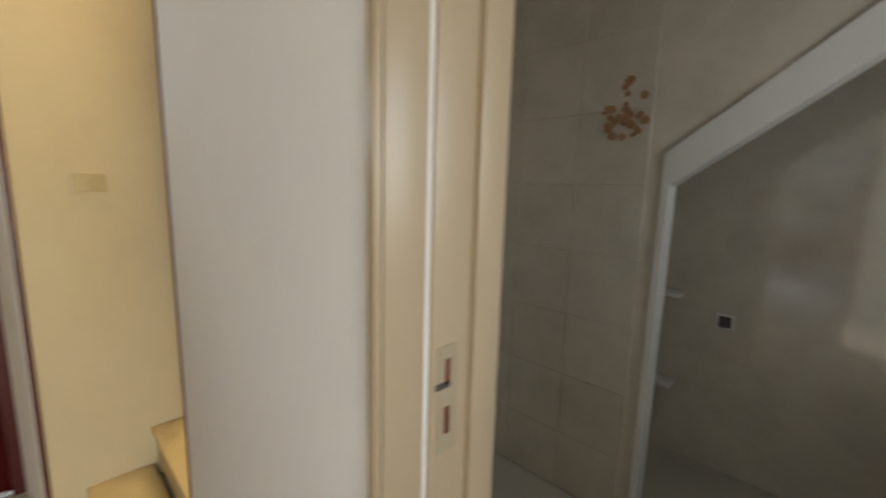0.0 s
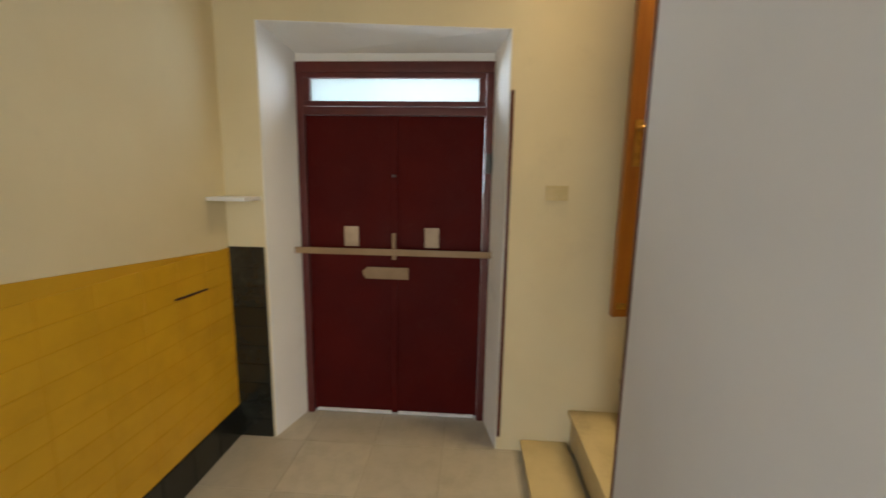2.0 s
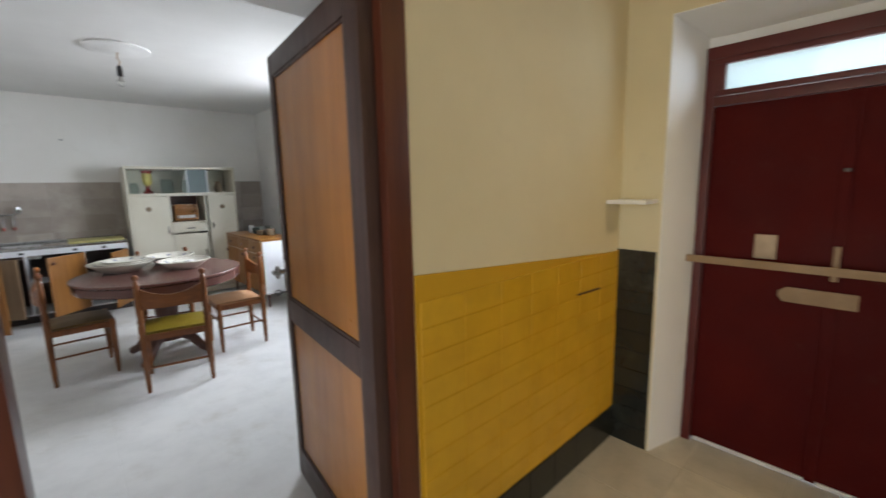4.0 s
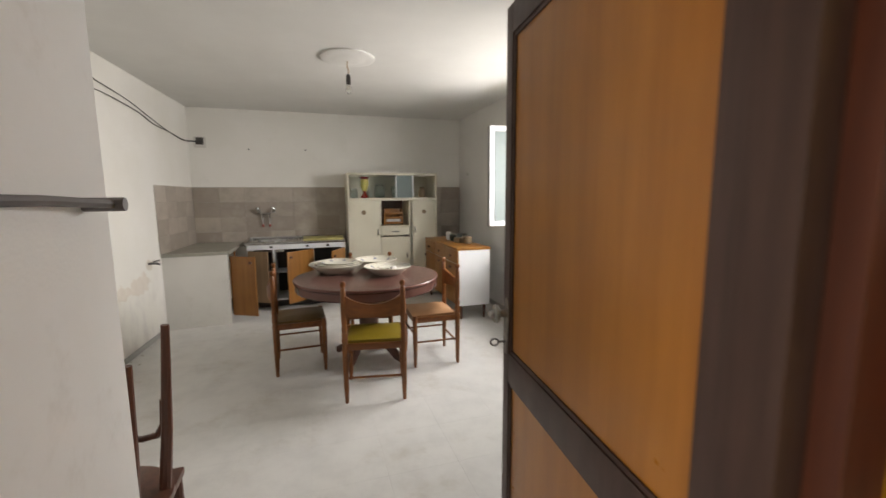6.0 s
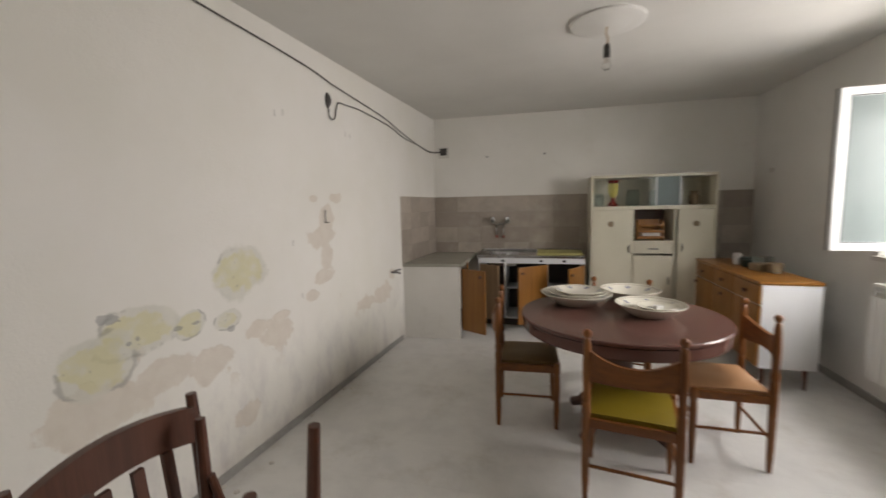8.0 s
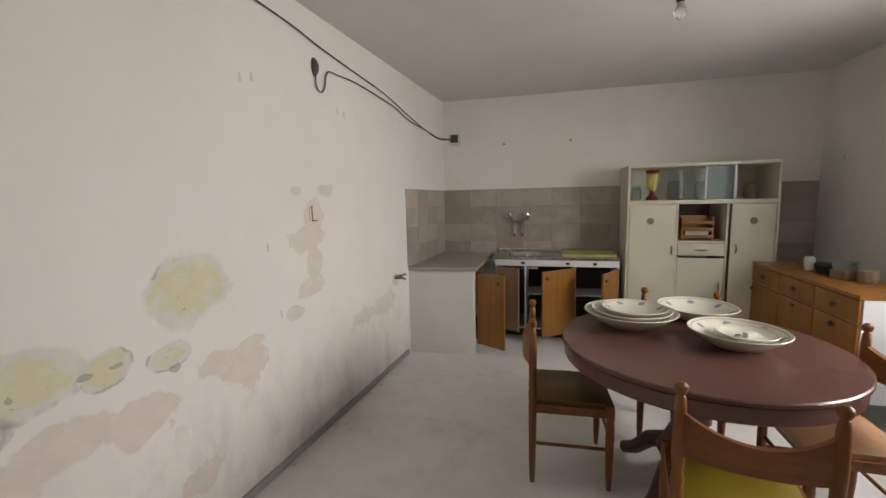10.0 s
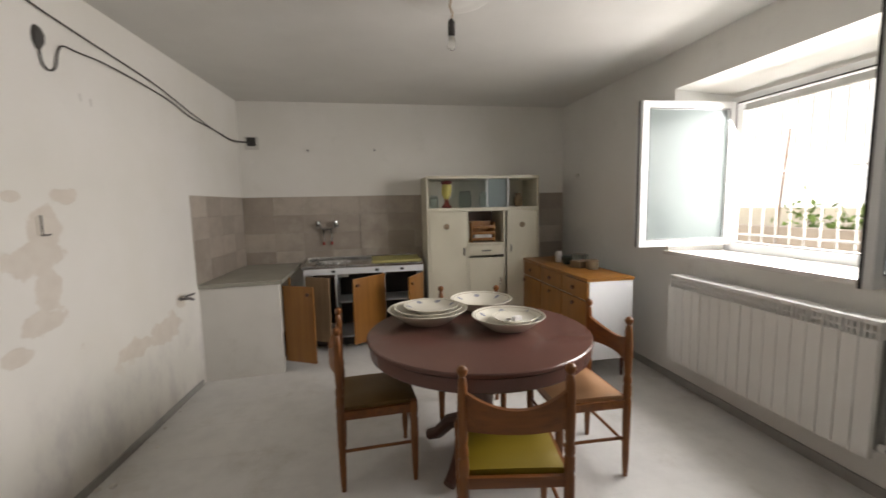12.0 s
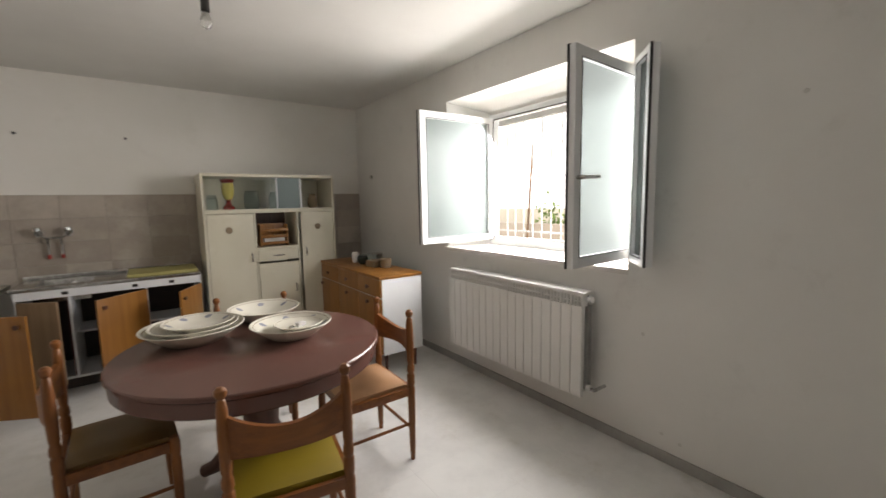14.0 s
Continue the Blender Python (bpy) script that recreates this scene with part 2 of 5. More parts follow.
M["stair_door"] = wood("orange_varnished_wood", (0.30, 0.10, 0.008), (0.42, 0.155, 0.012), 0.3, 2, 0.7)
M["chair_wood"] = wood("chestnut_chair_wood", (0.15, 0.045, 0.006), (0.24, 0.08, 0.013), 0.4, 2)
M["chair_rail"] = wood("chestnut_rail_wood", (0.145, 0.042, 0.006), (0.23, 0.075, 0.012), 0.4, 0)
M["table_wood"] = paint("plum_table_laminate", (0.135, 0.062, 0.050), (0.12, 0.054, 0.044), 0.2)
M["table_base"] = wood("dark_table_wood", (0.075, 0.028, 0.018), (0.11, 0.045, 0.03), 0.4, 2)
M["old_wood"] = wood("dark_bentwood", (0.075, 0.026, 0.015), (0.13, 0.048, 0.028), 0.3, 2, 1, (0.12, 0.08, 0.06))
M["cab_wood"] = wood("orange_cabinet_wood", (0.25, 0.10, 0.018), (0.33, 0.14, 0.028), 0.35, 2, 0.6)
M["cab_back"] = wood("raw_board", (0.33, 0.21, 0.12), (0.40, 0.27, 0.16), 0.6, 2, 0.6)
# near-black that stands for shade inside cupboards and holes
M["inside_shade"] = plain("inside_shade_dark", (0.06, 0.05, 0.045), 0.7)
M["cream"] = paint("cream_gloss_paint", (0.68, 0.64, 0.52), (0.63, 0.59, 0.47), 0.32, (0.50, 0.44, 0.32), 0.4, 7)
M["white_lam"] = paint("white_laminate", (0.78, 0.79, 0.80), (0.74, 0.75, 0.76), 0.3, (0.6, 0.58, 0.54), 0.2, 9)
M["counter_side"] = plaster("masonry_counter_paint", (0.66, 0.64, 0.60), (0.60, 0.58, 0.54), (0.48, 0.45, 0.40), 0.4)
M["counter_top"] = tile("grey_stone_top", (0.33, 0.32, 0.27), (0.35, 0.34, 0.29), 0.3, (0.24, 0.23, 0.19), 0.6, 30)
M["steel"] = metal("stainless_steel", (0.62, 0.62, 0.61), 0.25)
M["chrome"] = metal("worn_chrome", (0.55, 0.55, 0.54), 0.2)
M["nickel"] = metal("worn_nickel", (0.50, 0.49, 0.47), 0.38)
M["brass"] = metal("brass", (0.75, 0.48, 0.12), 0.28)
M["iron"] = plain("grey_iron", (0.16, 0.15, 0.15), 0.5, 0.4)
M["grille"] = paint("grey_grille_paint", (0.50, 0.49, 0.46), (0.42, 0.40, 0.37), 0.5, (0.25, 0.16, 0.1), 0.5, 12)
M["bar_paint"] = paint("tan_painted_bar", (0.33, 0.22, 0.12), (0.27, 0.175, 0.09), 0.5, (0.17, 0.09, 0.05), 0.6, 20)
M["tan"] = plain("tan_plastic", (0.50, 0.38, 0.26), 0.5)
M["ivory"] = plain("ivory_plastic", (0.62, 0.50, 0.25), 0.4)
M["olive"] = paint("olive_vinyl", (0.235, 0.168, 0.012), (0.20, 0.14, 0.010), 0.38, (0.2, 0.15, 0.01), 0.3, 9)
M["brown_seat"] = paint("brown_vinyl", (0.14, 0.078, 0.016), (0.115, 0.062, 0.013), 0.4, (0.1, 0.06, 0.02), 0.3, 9)
M["tan_seat"] = paint("tan_vinyl", (0.42, 0.23, 0.12), (0.36, 0.19, 0.09), 0.36, (0.3, 0.15, 0.07), 0.3, 9)
M["ceramic"] = paint("cream_ceramic", (0.70, 0.67, 0.58), (0.66, 0.63, 0.54), 0.18, (0.55, 0.5, 0.4), 0.25, 16)
M["blue_motif"] = plain("faded_blue_glaze", (0.30, 0.31, 0.36), 0.25)
M["brown_motif"] = plain("brown_rim_glaze", (0.36, 0.29, 0.2), 0.25)
M["pvc"] = paint("white_window_pvc", (0.80, 0.81, 0.81), (0.76, 0.77, 0.77), 0.28)
M["gasket"] = plain("black_gasket", (0.02, 0.02, 0.02), 0.6)
M["radiator"] = paint("white_radiator_enamel", (0.76, 0.75, 0.72), (0.72, 0.71, 0.68), 0.3, (0.6, 0.56, 0.5), 0.25, 8)
# dark for the shade in the radiator slots; also the sash gaskets' own colour
M["slot_shade_gasket"] = plain("slot_shade_gasket_grey", (0.07, 0.07, 0.07), 0.7)
# grey for the shade between the white radiator sections
M["rad_core"] = plain("radiator_core_shade", (0.33, 0.33, 0.31), 0.6)
M["baseboard"] = tile("grey_skirting", (0.34, 0.33, 0.31), (0.38, 0.37, 0.35), 0.45, (0.26, 0.24, 0.22), 0.5, 12)
M["cable"] = plain("dark_cable", (0.07, 0.065, 0.06), 0.6)
M["rose"] = plaster("plaster_rose", (0.75, 0.74, 0.71), (0.71, 0.70, 0.67))
M["bakelite"] = plain("dark_bakelite", (0.025, 0.022, 0.02), 0.35)
M["red_plastic"] = plain("red_tap_cap", (0.35, 0.03, 0.02), 0.4)
M["yellow_board"] = paint("yellow_laminate_board", (0.46, 0.42, 0.16), (0.40, 0.36, 0.13), 0.45, (0.3, 0.26, 0.1), 0.4, 12)
M["frame_beige"] = paint("beige_gloss_frame", (0.37, 0.295, 0.195), (0.34, 0.27, 0.175), 0.3, (0.40, 0.32, 0.2), 0.12, 4)
M["plate_paint"] = paint("smeared_plate_paint", (0.33, 0.275, 0.19), (0.29, 0.235, 0.155), 0.4)
M["bath_white"] = paint("white_band_paint", (0.50, 0.48, 0.43), (0.46, 0.44, 0.39), 0.4)
M["deco"] = plain("orange_flower_print", (0.28, 0.15, 0.07), 0.3)
M["garden"] = plain("sunlit_earth", (0.40, 0.36, 0.26), 0.9)
M["rust_wall"] = plaster("ochre_garden_wall", (0.42, 0.37, 0.30), (0.36, 0.31, 0.25), (0.28, 0.22, 0.16), 0.5)
M["leaf"] = plain("leaf_green", (0.16, 0.25, 0.06), 0.6)
M["bark"] = plain("brown_bark", (0.10, 0.07, 0.05), 0.8)
M["rust"] = plain("rusty_iron", (0.30, 0.17, 0.09), 0.8)
M["vase_yellow"] = plain("yellow_glaze", (0.60, 0.50, 0.12), 0.25)
M["vase_red"] = plain("dark_red_glaze", (0.20, 0.015, 0.01), 0.2)
M["green_pot"] = plain("dark_green_pot", (0.03, 0.045, 0.035), 0.3)
M["brown_box"] = plain("woven_brown_box", (0.26, 0.19, 0.12), 0.8)
M["paper"] = plain("white_carton", (0.75, 0.74, 0.72), 0.5)


def glass(name, color, rough, ior=1.45):
    m = Mat(name, rough)
    m.color(color)
    m.b.inputs["Transmission Weight"].default_value, m.b.inputs["IOR"].default_value = 1.0, ior
    return m


m = Mat("frosted_glass", 0.25)
m.color(m.vary((0.50, 0.56, 0.55), (0.44, 0.51, 0.50), 3))
tl = m.node("ShaderNodeBsdfTranslucent", Color=(0.36, 0.39, 0.385, 1))
gl = m.node("ShaderNodeBsdfGlass", Color=(0.42, 0.47, 0.46, 1), Roughness=0.1, IOR=1.1)
mx = m.node("ShaderNodeMixShader", Fac=0.28, i1=tl.outputs[0], i2=gl.outputs[0])
m2 = m.node("ShaderNodeMixShader", Fac=0.72, i1=m.b.outputs[0], i2=mx.outputs[0])
m.t.links.new(m2.outputs[0], m.t.nodes["Material Output"].inputs["Surface"])
M["frosted"] = m
M["jar_glass"] = glass("pale_jar_glass", (0.62, 0.72, 0.72), 0.12)
M["clear"] = glass("clear_glass", (0.92, 0.96, 0.96), 0.02)
M["bulb_glass"] = glass("bulb_glass", (0.95, 0.95, 0.93), 0.25)


# ---------- mesh helpers ----------
def box(bm, lo, hi, bevel=0.0):
    verts = [bm.verts.new((x, y, z)) for x in (lo[0], hi[0]) for y in (lo[1], hi[1]) for z in (lo[2], hi[2])]
    faces = [bm.faces.new([verts[i] for i in q]) for q in ((0, 1, 3, 2), (4, 6, 7, 5), (0, 4, 5, 1), (2, 3, 7, 6), (0, 2, 6, 4), (1, 5, 7, 3))]
    if bevel:
        edges = list({e for f in faces for e in f.edges})
        bmesh.ops.bevel(bm, geom=edges, offset=bevel, segments=2, affect="EDGES", profile=0.7)
    return bm


def prism(bm, outline, lo, hi, axis=2):
    """An outline of two coordinates, drawn out along an axis from lo to hi."""
    def at(p, h):
        c = list(p)
        c.insert(axis, h)
        return bm.verts.new(c)
    a, b = [at(p, lo) for p in outline], [at(p, hi) for p in outline]
    n = len(outline)
    bm.faces.new(a)
    bm.faces.new(b[::-1])
    for i in range(n):
        bm.faces.new((a[i], b[i], b[(i + 1) % n], a[(i + 1) % n]))
    bmesh.ops.recalc_face_normals(bm, faces=bm.faces)
    return bm


def hexa(bm, bottom, top):
    """A block between two quads of four points each."""
    a, b = [bm.verts.new(p) for p in bottom], [bm.verts.new(p) for p in top]
    bm.faces.new(a)
    bm.faces.new(b[::-1])
    for i in range(4):
        bm.faces.new((a[i], b[i], b[(i + 1) % 4], a[(i + 1) % 4]))
    bmesh.ops.recalc_face_normals(bm, faces=bm.faces)
    return bm


def lathe(bm, profile, steps=20, centre=(0, 0), close=True):
    """Turns a profile of (radius, height) round an upright axis."""
    rings = []
    for r, h in profile:
        rings.append([bm.verts.new((centre[0] + r * math.cos(2 * math.pi * k / steps), centre[1] + r * math.sin(2 * math.pi * k / steps), h)) for k in range(steps)])
    for a, b in zip(rings, rings[1:]):
        for k in range(steps):
            bm.faces.new((a[k], a[(k + 1) % steps], b[(k + 1) % steps], b[k]))
    if close:
        bm.faces.new(rings[0][::-1])
        bm.faces.new(rings[-1])
    bmesh.ops.recalc_face_normals(bm, faces=bm.faces)
    return bm


def tube(bm, points, radius, steps=8):
    """A round rod along points; radius: one number, or one for each point."""
    pts = [Vector(p) for p in points]
    rad = radius if isinstance(radius, (list, tuple)) else [radius] * len(pts)
    rings, up = [], None
    for i, p in enumerate(pts):
        d = (pts[min(i + 1, len(pts) - 1)] - pts[max(i - 1, 0)]).normalized()
        if up is None:
            up = d.orthogonal().normalized()
        up = (up - d * up.dot(d)).normalized()
        side = d.cross(up)
        rings.append([bm.verts.new(p + rad[i] * (math.cos(2 * math.pi * k / steps) * up + math.sin(2 * math.pi * k / steps) * side)) for k in range(steps)])
    for a, b in zip(rings, rings[1:]):
        for k in range(steps):
            bm.faces.new((a[k], a[(k + 1) % steps], b[(k + 1) % steps], b[k]))
    bm.faces.new(rings[0][::-1])
    bm.faces.new(rings[-1])
    bmesh.ops.recalc_face_normals(bm, faces=bm.faces)
    return bm


def B():
    return bmesh.new()


def mesh_of(name, bm, material, smooth=True):
    me = bpy.data.meshes.new(name)
    bm.normal_update()
    bm.to_mesh(me)
    bm.free()
    me.materials.append(material.m)
    if smooth:
        me.polygons.foreach_set("use_smooth", [True] * len(me.polygons))
        me.set_sharp_from_angle(angle=radians(35))
    return me


def part(name, bm, material, parent, label=""):
    ob = new(name, mesh_of(name, bm, material))
    ob.parent = parent
    return tagged(ob, label)


def thing(name, m, label, category, group=""):
    ob = new(name)
    ob.empty_display_size = 0.1
    ob.matrix_world = m
    return tagged(ob, label, category, group)


def solid(name, bm, material, label, category, kind="structure"):
    return tagged(new(name, mesh_of(name, bm, material)), label, category, kind=kind)


def pieces(name, parent, material, size, places, gap=0.004, depth=0.006):
    """Tiles of one size on one mesh; places are poses of their middles, lying in x and y."""
    data = {}
    for m, w, h in places:
        key = (round(w, 3), round(h, 3))
        if key not in data:
            bm, a, b = B(), (w - gap) / 2, (h - gap) / 2
            e = 0.0015
            hexa(bm, [(-a, -b, 0), (a, -b, 0), (a, b, 0), (-a, b, 0)], [(-a + e, -b + e, depth), (a - e, -b + e, depth), (a - e, b - e, depth), (-a + e, b - e, depth)])
            data[key] = mesh_of(name, bm, material, False)
        ob = new(name, data[key])
        ob.parent = parent
        ob.matrix_local = m


# ---------- the rooms ----------
wall_south = solid("wall_south", box(B(), (-2.6, BACK - 0.2, 0), (2.5, BACK, CEIL)), M["white_wall"], "off-white plastered kitchen wall behind the cupboards", "wall")
wall_east = solid("wall_east", prism(B(), [(east_x(BACK), BACK), (east_x(BACK) + 0.9, BACK), (2.9, -1.66), (east_x(-1.66), -1.66)], 0, CEIL), M["peeling"], "damp white plaster wall with peeling paint and yellow stains", "wall")
# the window wall, with a splayed opening
bm = B()
I0, I1, O0, O1 = -5.165, -3.385, -5.05, -3.42
box(bm, (-2.52, BACK, 0), (WEST, -1.0, 1.066))
hexa(bm, [(WEST, BACK, 1.066), (WEST, I0, 1.066), (-2.52, O0, 1.066), (-2.52, BACK, 1.066)], [(WEST, BACK, CEIL), (WEST, I0, CEIL), (-2.52, O0, CEIL), (-2.52, BACK, CEIL)])
hexa(bm, [(WEST, I1, 1.066), (WEST, -1.0, 1.066), (-2.52, -1.0, 1.066), (-2.52, O1, 1.066)], [(WEST, I1, CEIL), (WEST, -1.0, CEIL), (-2.52, -1.0, CEIL), (-2.52, O1, CEIL)])
hexa(bm, [(WEST, I0, 2.41), (WEST, I1, 2.40), (-2.52, O1, 2.33), (-2.52, O0, 2.33)], [(WEST, I0, CEIL), (WEST, I1, CEIL), (-2.52, O1, CEIL), (-2.52, O0, CEIL)])
wall_west = solid("wall_west", bm, M["grey_wall"], "pale grey plastered wall with a deep splayed window opening", "wall")
# the thick wall between hall and kitchen
bm = B()
N, K = -0.963, -1.66
hexa(bm, [(0.62, N, 0), (2.9, N, 0), (2.9, K, 0), (0.695, K, 0)], [(0.62, N, 3.0), (2.9, N, 3.0), (2.9, K, 3.0), (0.695, K, 3.0)])
hexa(bm, [(-1.8, N, 0), (-0.34, N, 0), (-0.46, K, 0), (WEST, K, 0)], [(-1.8, N, 3.0), (-0.34, N, 3.0), (-0.46, K, 3.0), (WEST, K, 3.0)])
hexa(bm, [(-0.34, N, 2.15), (0.62, N, 2.15), (0.695, K, 2.19), (-0.46, K, 2.19)], [(-0.34, N, 3.0), (0.62, N, 3.0), (0.695, K, 3.0), (-0.46, K, 3.0)])
wall_between = solid("wall_middle", bm, M["reveal"], "thick white wall with a deep door opening between hall and kitchen", "wall")
solid("wall_hall_face", prism(B(), [(-1.8, 0.0), (-0.34, 0.0), (-0.34, 3.0), (-1.8, 3.0)], N + 0.002, N + 0.008, 1), M["hall_wall"], "cream painted plaster above the ochre tiles", "wall")
# entrance wall
bm = B()
X, D = -1.80, -2.12
for a, b, c, d in ((-1.2, -0.74, -0.655, -1.2), (0.545, 3.3, 3.3, 0.475)):
    hexa(bm, [(X, a, 0), (X, b, 0), (D, c, 0), (D, d, 0)], [(X, a, 4.2), (X, b, 4.2), (D, c, 4.2), (D, d, 4.2)])
hexa(bm, [(X, -0.74, 2.285), (X, 0.545, 2.235), (D, 0.475, 2.21), (D, -0.655, 2.21)], [(X, -0.74, 4.2), (X, 0.545, 4.2), (D, 0.475, 4.2), (D, -0.655, 4.2)])
wall_entrance = solid("wall_entrance", bm, M["hall_wall"], "cream plastered entrance wall with a deep doorway", "wall")
# whitewashed lining of the entrance reveal
bm = B()
e = 0.004
hexa(bm, [(X, -0.74, 0), (X, -0.74 + e, 0), (D, -0.655 + e, 0), (D, -0.655, 0)], [(X, -0.74, 2.285), (X, -0.74 + e, 2.285), (D, -0.655 + e, 2.21), (D, -0.655, 2.21)])
hexa(bm, [(X, 0.545, 0), (X, 0.545 - e, 0), (D, 0.475 - e, 0), (D, 0.475, 0)], [(X, 0.545, 2.235), (X, 0.545 - e, 2.235), (D, 0.475 - e, 2.21), (D, 0.475, 2.21)])
hexa(bm, [(X, -0.74, 2.285), (X, 0.535, 2.235), (D, 0.49, 2.21), (D, -0.67, 2.21)], [(X, -0.74, 2.281), (X, 0.535, 2.231), (D, 0.49, 2.206), (D, -0.67, 2.206)])
box(bm, (D - 0.1, -0.8, 2.162), (D + 0.03, 0.6, 2.3))
solid("entrance_reveal", bm, M["reveal"], "whitewashed lining of the entrance doorway", "wall")
# white partition beside the stair, bathroom behind it
solid("wall_partition", box(B(), (-1.13, 0.95, 0), (0.06, 1.05, 3.0)), M["partition"], "smooth white partition wall beside the stair", "wall")
solid("partition_edge_trim", box(B(), (-1.142, 0.944, 0.275), (-1.128, 1.054, 3.0), 0.003), M["jamb_wood"], "thin dark wooden edge strip on the partition", "trim")
bm = B()
box(bm, (1.02, 0.95, 0), (2.9, 1.05, 3.0))
box(bm, (0.06, 0.95, 2.2), (1.02, 1.05, 3.0))
solid("wall_bathroom_front", bm, M["partition"], "white wall round the bathroom doorway", "wall")
# the upper block is unseen, added to keep sun out of the stairwell
solid("wall_stair_side", box(box(B(), (-1.05, 1.1, 0), (-0.95, 3.2, 4.2)), (-1.05, 0.88, 3.0), (-0.95, 1.1, 4.2)), M["bath_tile"], "tiled wall between stair and bathroom", "wall")
solid("wall_stair_end", box(B(), (-2.1, 3.2, 0), (-0.95, 3.3, 4.2)), M["hall_wall"], "cream wall at the head of the stair", "wall")
bath_wall = solid("wall_bathroom_tiled", prism(B(), [(-0.95, 0), (0.0, 0), (0.0, 1.56), (1.3, 2.55), (1.3, 3.0), (-0.95, 3.0)], 2.35, 2.43, 1), M["bath_tile"], "grey-beige tiled bathroom wall with a sloping opening", "wall")
solid("bathroom_back_wall", box(B(), (-0.95, 3.1, 0), (1.4, 3.2, 3.0)), M["bath_tile"], "glossy grey tiled wall of the shower recess", "wall")
# unseen side wall, its gap added to let the bathroom fill lamp in
bm = B()
box(bm, (1.3, 1.1, 0), (1.4, 3.1, 1.3))
box(bm, (1.3, 1.1, 2.1), (1.4, 3.1, 3.0))
box(bm, (1.3, 1.1, 1.3), (1.4, 1.48, 2.1))
box(bm, (1.3, 2.02, 1.3), (1.4, 3.1, 2.1))
solid("bathroom_side_wall", bm, M["bath_tile"], "grey tiled bathroom side wall", "wall")
bm = B()
prism(bm, [(-0.012, 0), (0.014, 0), (0.014, 1.50), (-0.012, 1.62)], 2.338, 2.435, 1)
prism(bm, [(-0.012, 1.62), (0.014, 1.50), (1.3, 2.45), (1.3, 2.63)], 2.335, 2.436, 1)
solid("bathroom_opening_trim", bm, M["bath_white"], "white painted band round the sloping shower opening", "trim")
# unseen hall end, with an opening added for the hall fill lamp
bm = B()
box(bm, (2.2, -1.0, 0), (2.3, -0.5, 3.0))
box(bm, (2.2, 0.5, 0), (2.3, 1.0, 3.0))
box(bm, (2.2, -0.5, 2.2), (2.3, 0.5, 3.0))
solid("wall_hall_end", bm, M["hall_wall"], "unseen cream hall end wall with an opening added for fill light", "wall")

# floors and ceilings
floor_kitchen = solid("floor_kitchen", prism(B(), [(-2.6, BACK - 0.2), (2.9, BACK - 0.2), (2.9, -0.96), (-2.1, -0.96)], -0.12, -0.0012), M["grout"], "pale worn tiled kitchen floor", "floor")
floor_hall = solid("floor_hall", box(B(), (-2.2, -0.959, -0.12), (2.9, 3.3, -0.002)), M["hall_grout"], "beige tiled hall floor", "floor")
solid("ceiling_kitchen", box(B(), (-2.7, BACK - 0.2, CEIL), (2.95, K + 0.001, CEIL + 0.15)), M["ceiling"], "plain white kitchen ceiling", "ceiling")
bm = B()
box(bm, (-2.2, -1.0, 3.0), (2.9, 0.9, 3.15))
box(bm, (-0.95, 0.9, 3.0), (2.9, 3.3, 3.15))
solid("ceiling_hall", bm, M["ceiling"], "plain white hall ceiling", "ceiling")
solid("ceiling_stair", box(B(), (-2.2, 0.9, 4.2), (-0.9, 3.3, 4.3)), M["ceiling"], "white ceiling over the stair", "ceiling")
solid("wall_stair_head", box(B(), (-2.1, 0.88, 3.15), (-0.95, 0.9, 4.2)), M["hall_wall"], "cream wall over the foot of the stair", "wall")

# outside
solid("ground", box(B(), (-400, -400, -0.6), (400, 400, -0.3)), M["garden"], "dry sunlit earth", "ground")
solid("garden_wall", box(B(), (-5.2, -14, -0.3), (-5.0, 2, 1.12), 0.02), M["rust_wall"], "low weathered grey-tan garden wall", "wall")

# sheet glows by itself, so the view outside reads as bright white haze
hz = Mat("glowing_backdrop", 1.0)
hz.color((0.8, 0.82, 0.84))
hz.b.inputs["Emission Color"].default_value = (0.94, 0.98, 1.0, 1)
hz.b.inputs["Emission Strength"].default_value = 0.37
solid("backdrop", box(B(), (-70.5, -110, -0.3), (-70, 60, 60)), hz, "pale glowing sheet for the bright distance beyond the garden", "backdrop")

# skirtings
solid("baseboard_west", box(B(), (WEST, BACK + 0.0, 0), (WEST + 0.014, -1.67, 0.065), 0.003), M["baseboard"], "grey stone skirting under the window wall", "baseboard")
bm = B()
prism(bm, [(east_x(-5.85) - 0.012, -5.85), (east_x(-5.85), -5.85), (east_x(-1.75), -1.75), (east_x(-1.75) - 0.012, -1.75)], 0, 0.05)
solid("baseboard_east", bm, M["baseboard"], "low chipped grey skirting along the damp wall", "baseboard")

# ---------- the entrance door ----------
door = thing("door_entrance", pose(-2.12, -0.088, 0) @ Matrix.Diagonal((1, 0.965, 1, 1)), "dark oxblood double metal door with a glazed transom and a locking bar", "door")
tagged(door, kind="structure")
fr = B()
for y0, y1 in ((-0.59, -0.545), (0.545, 0.59)):
    box(fr, (0, y0, 0), (0.05, y1, 2.15), 0.004)
box(fr, (0, -0.59, 2.10), (0.055, 0.59, 2.16), 0.004)
box(fr, (0, -0.545, 1.87), (0.05, 0.545, 1.915), 0.004)
part("frame", fr, M["red_frame"], door)
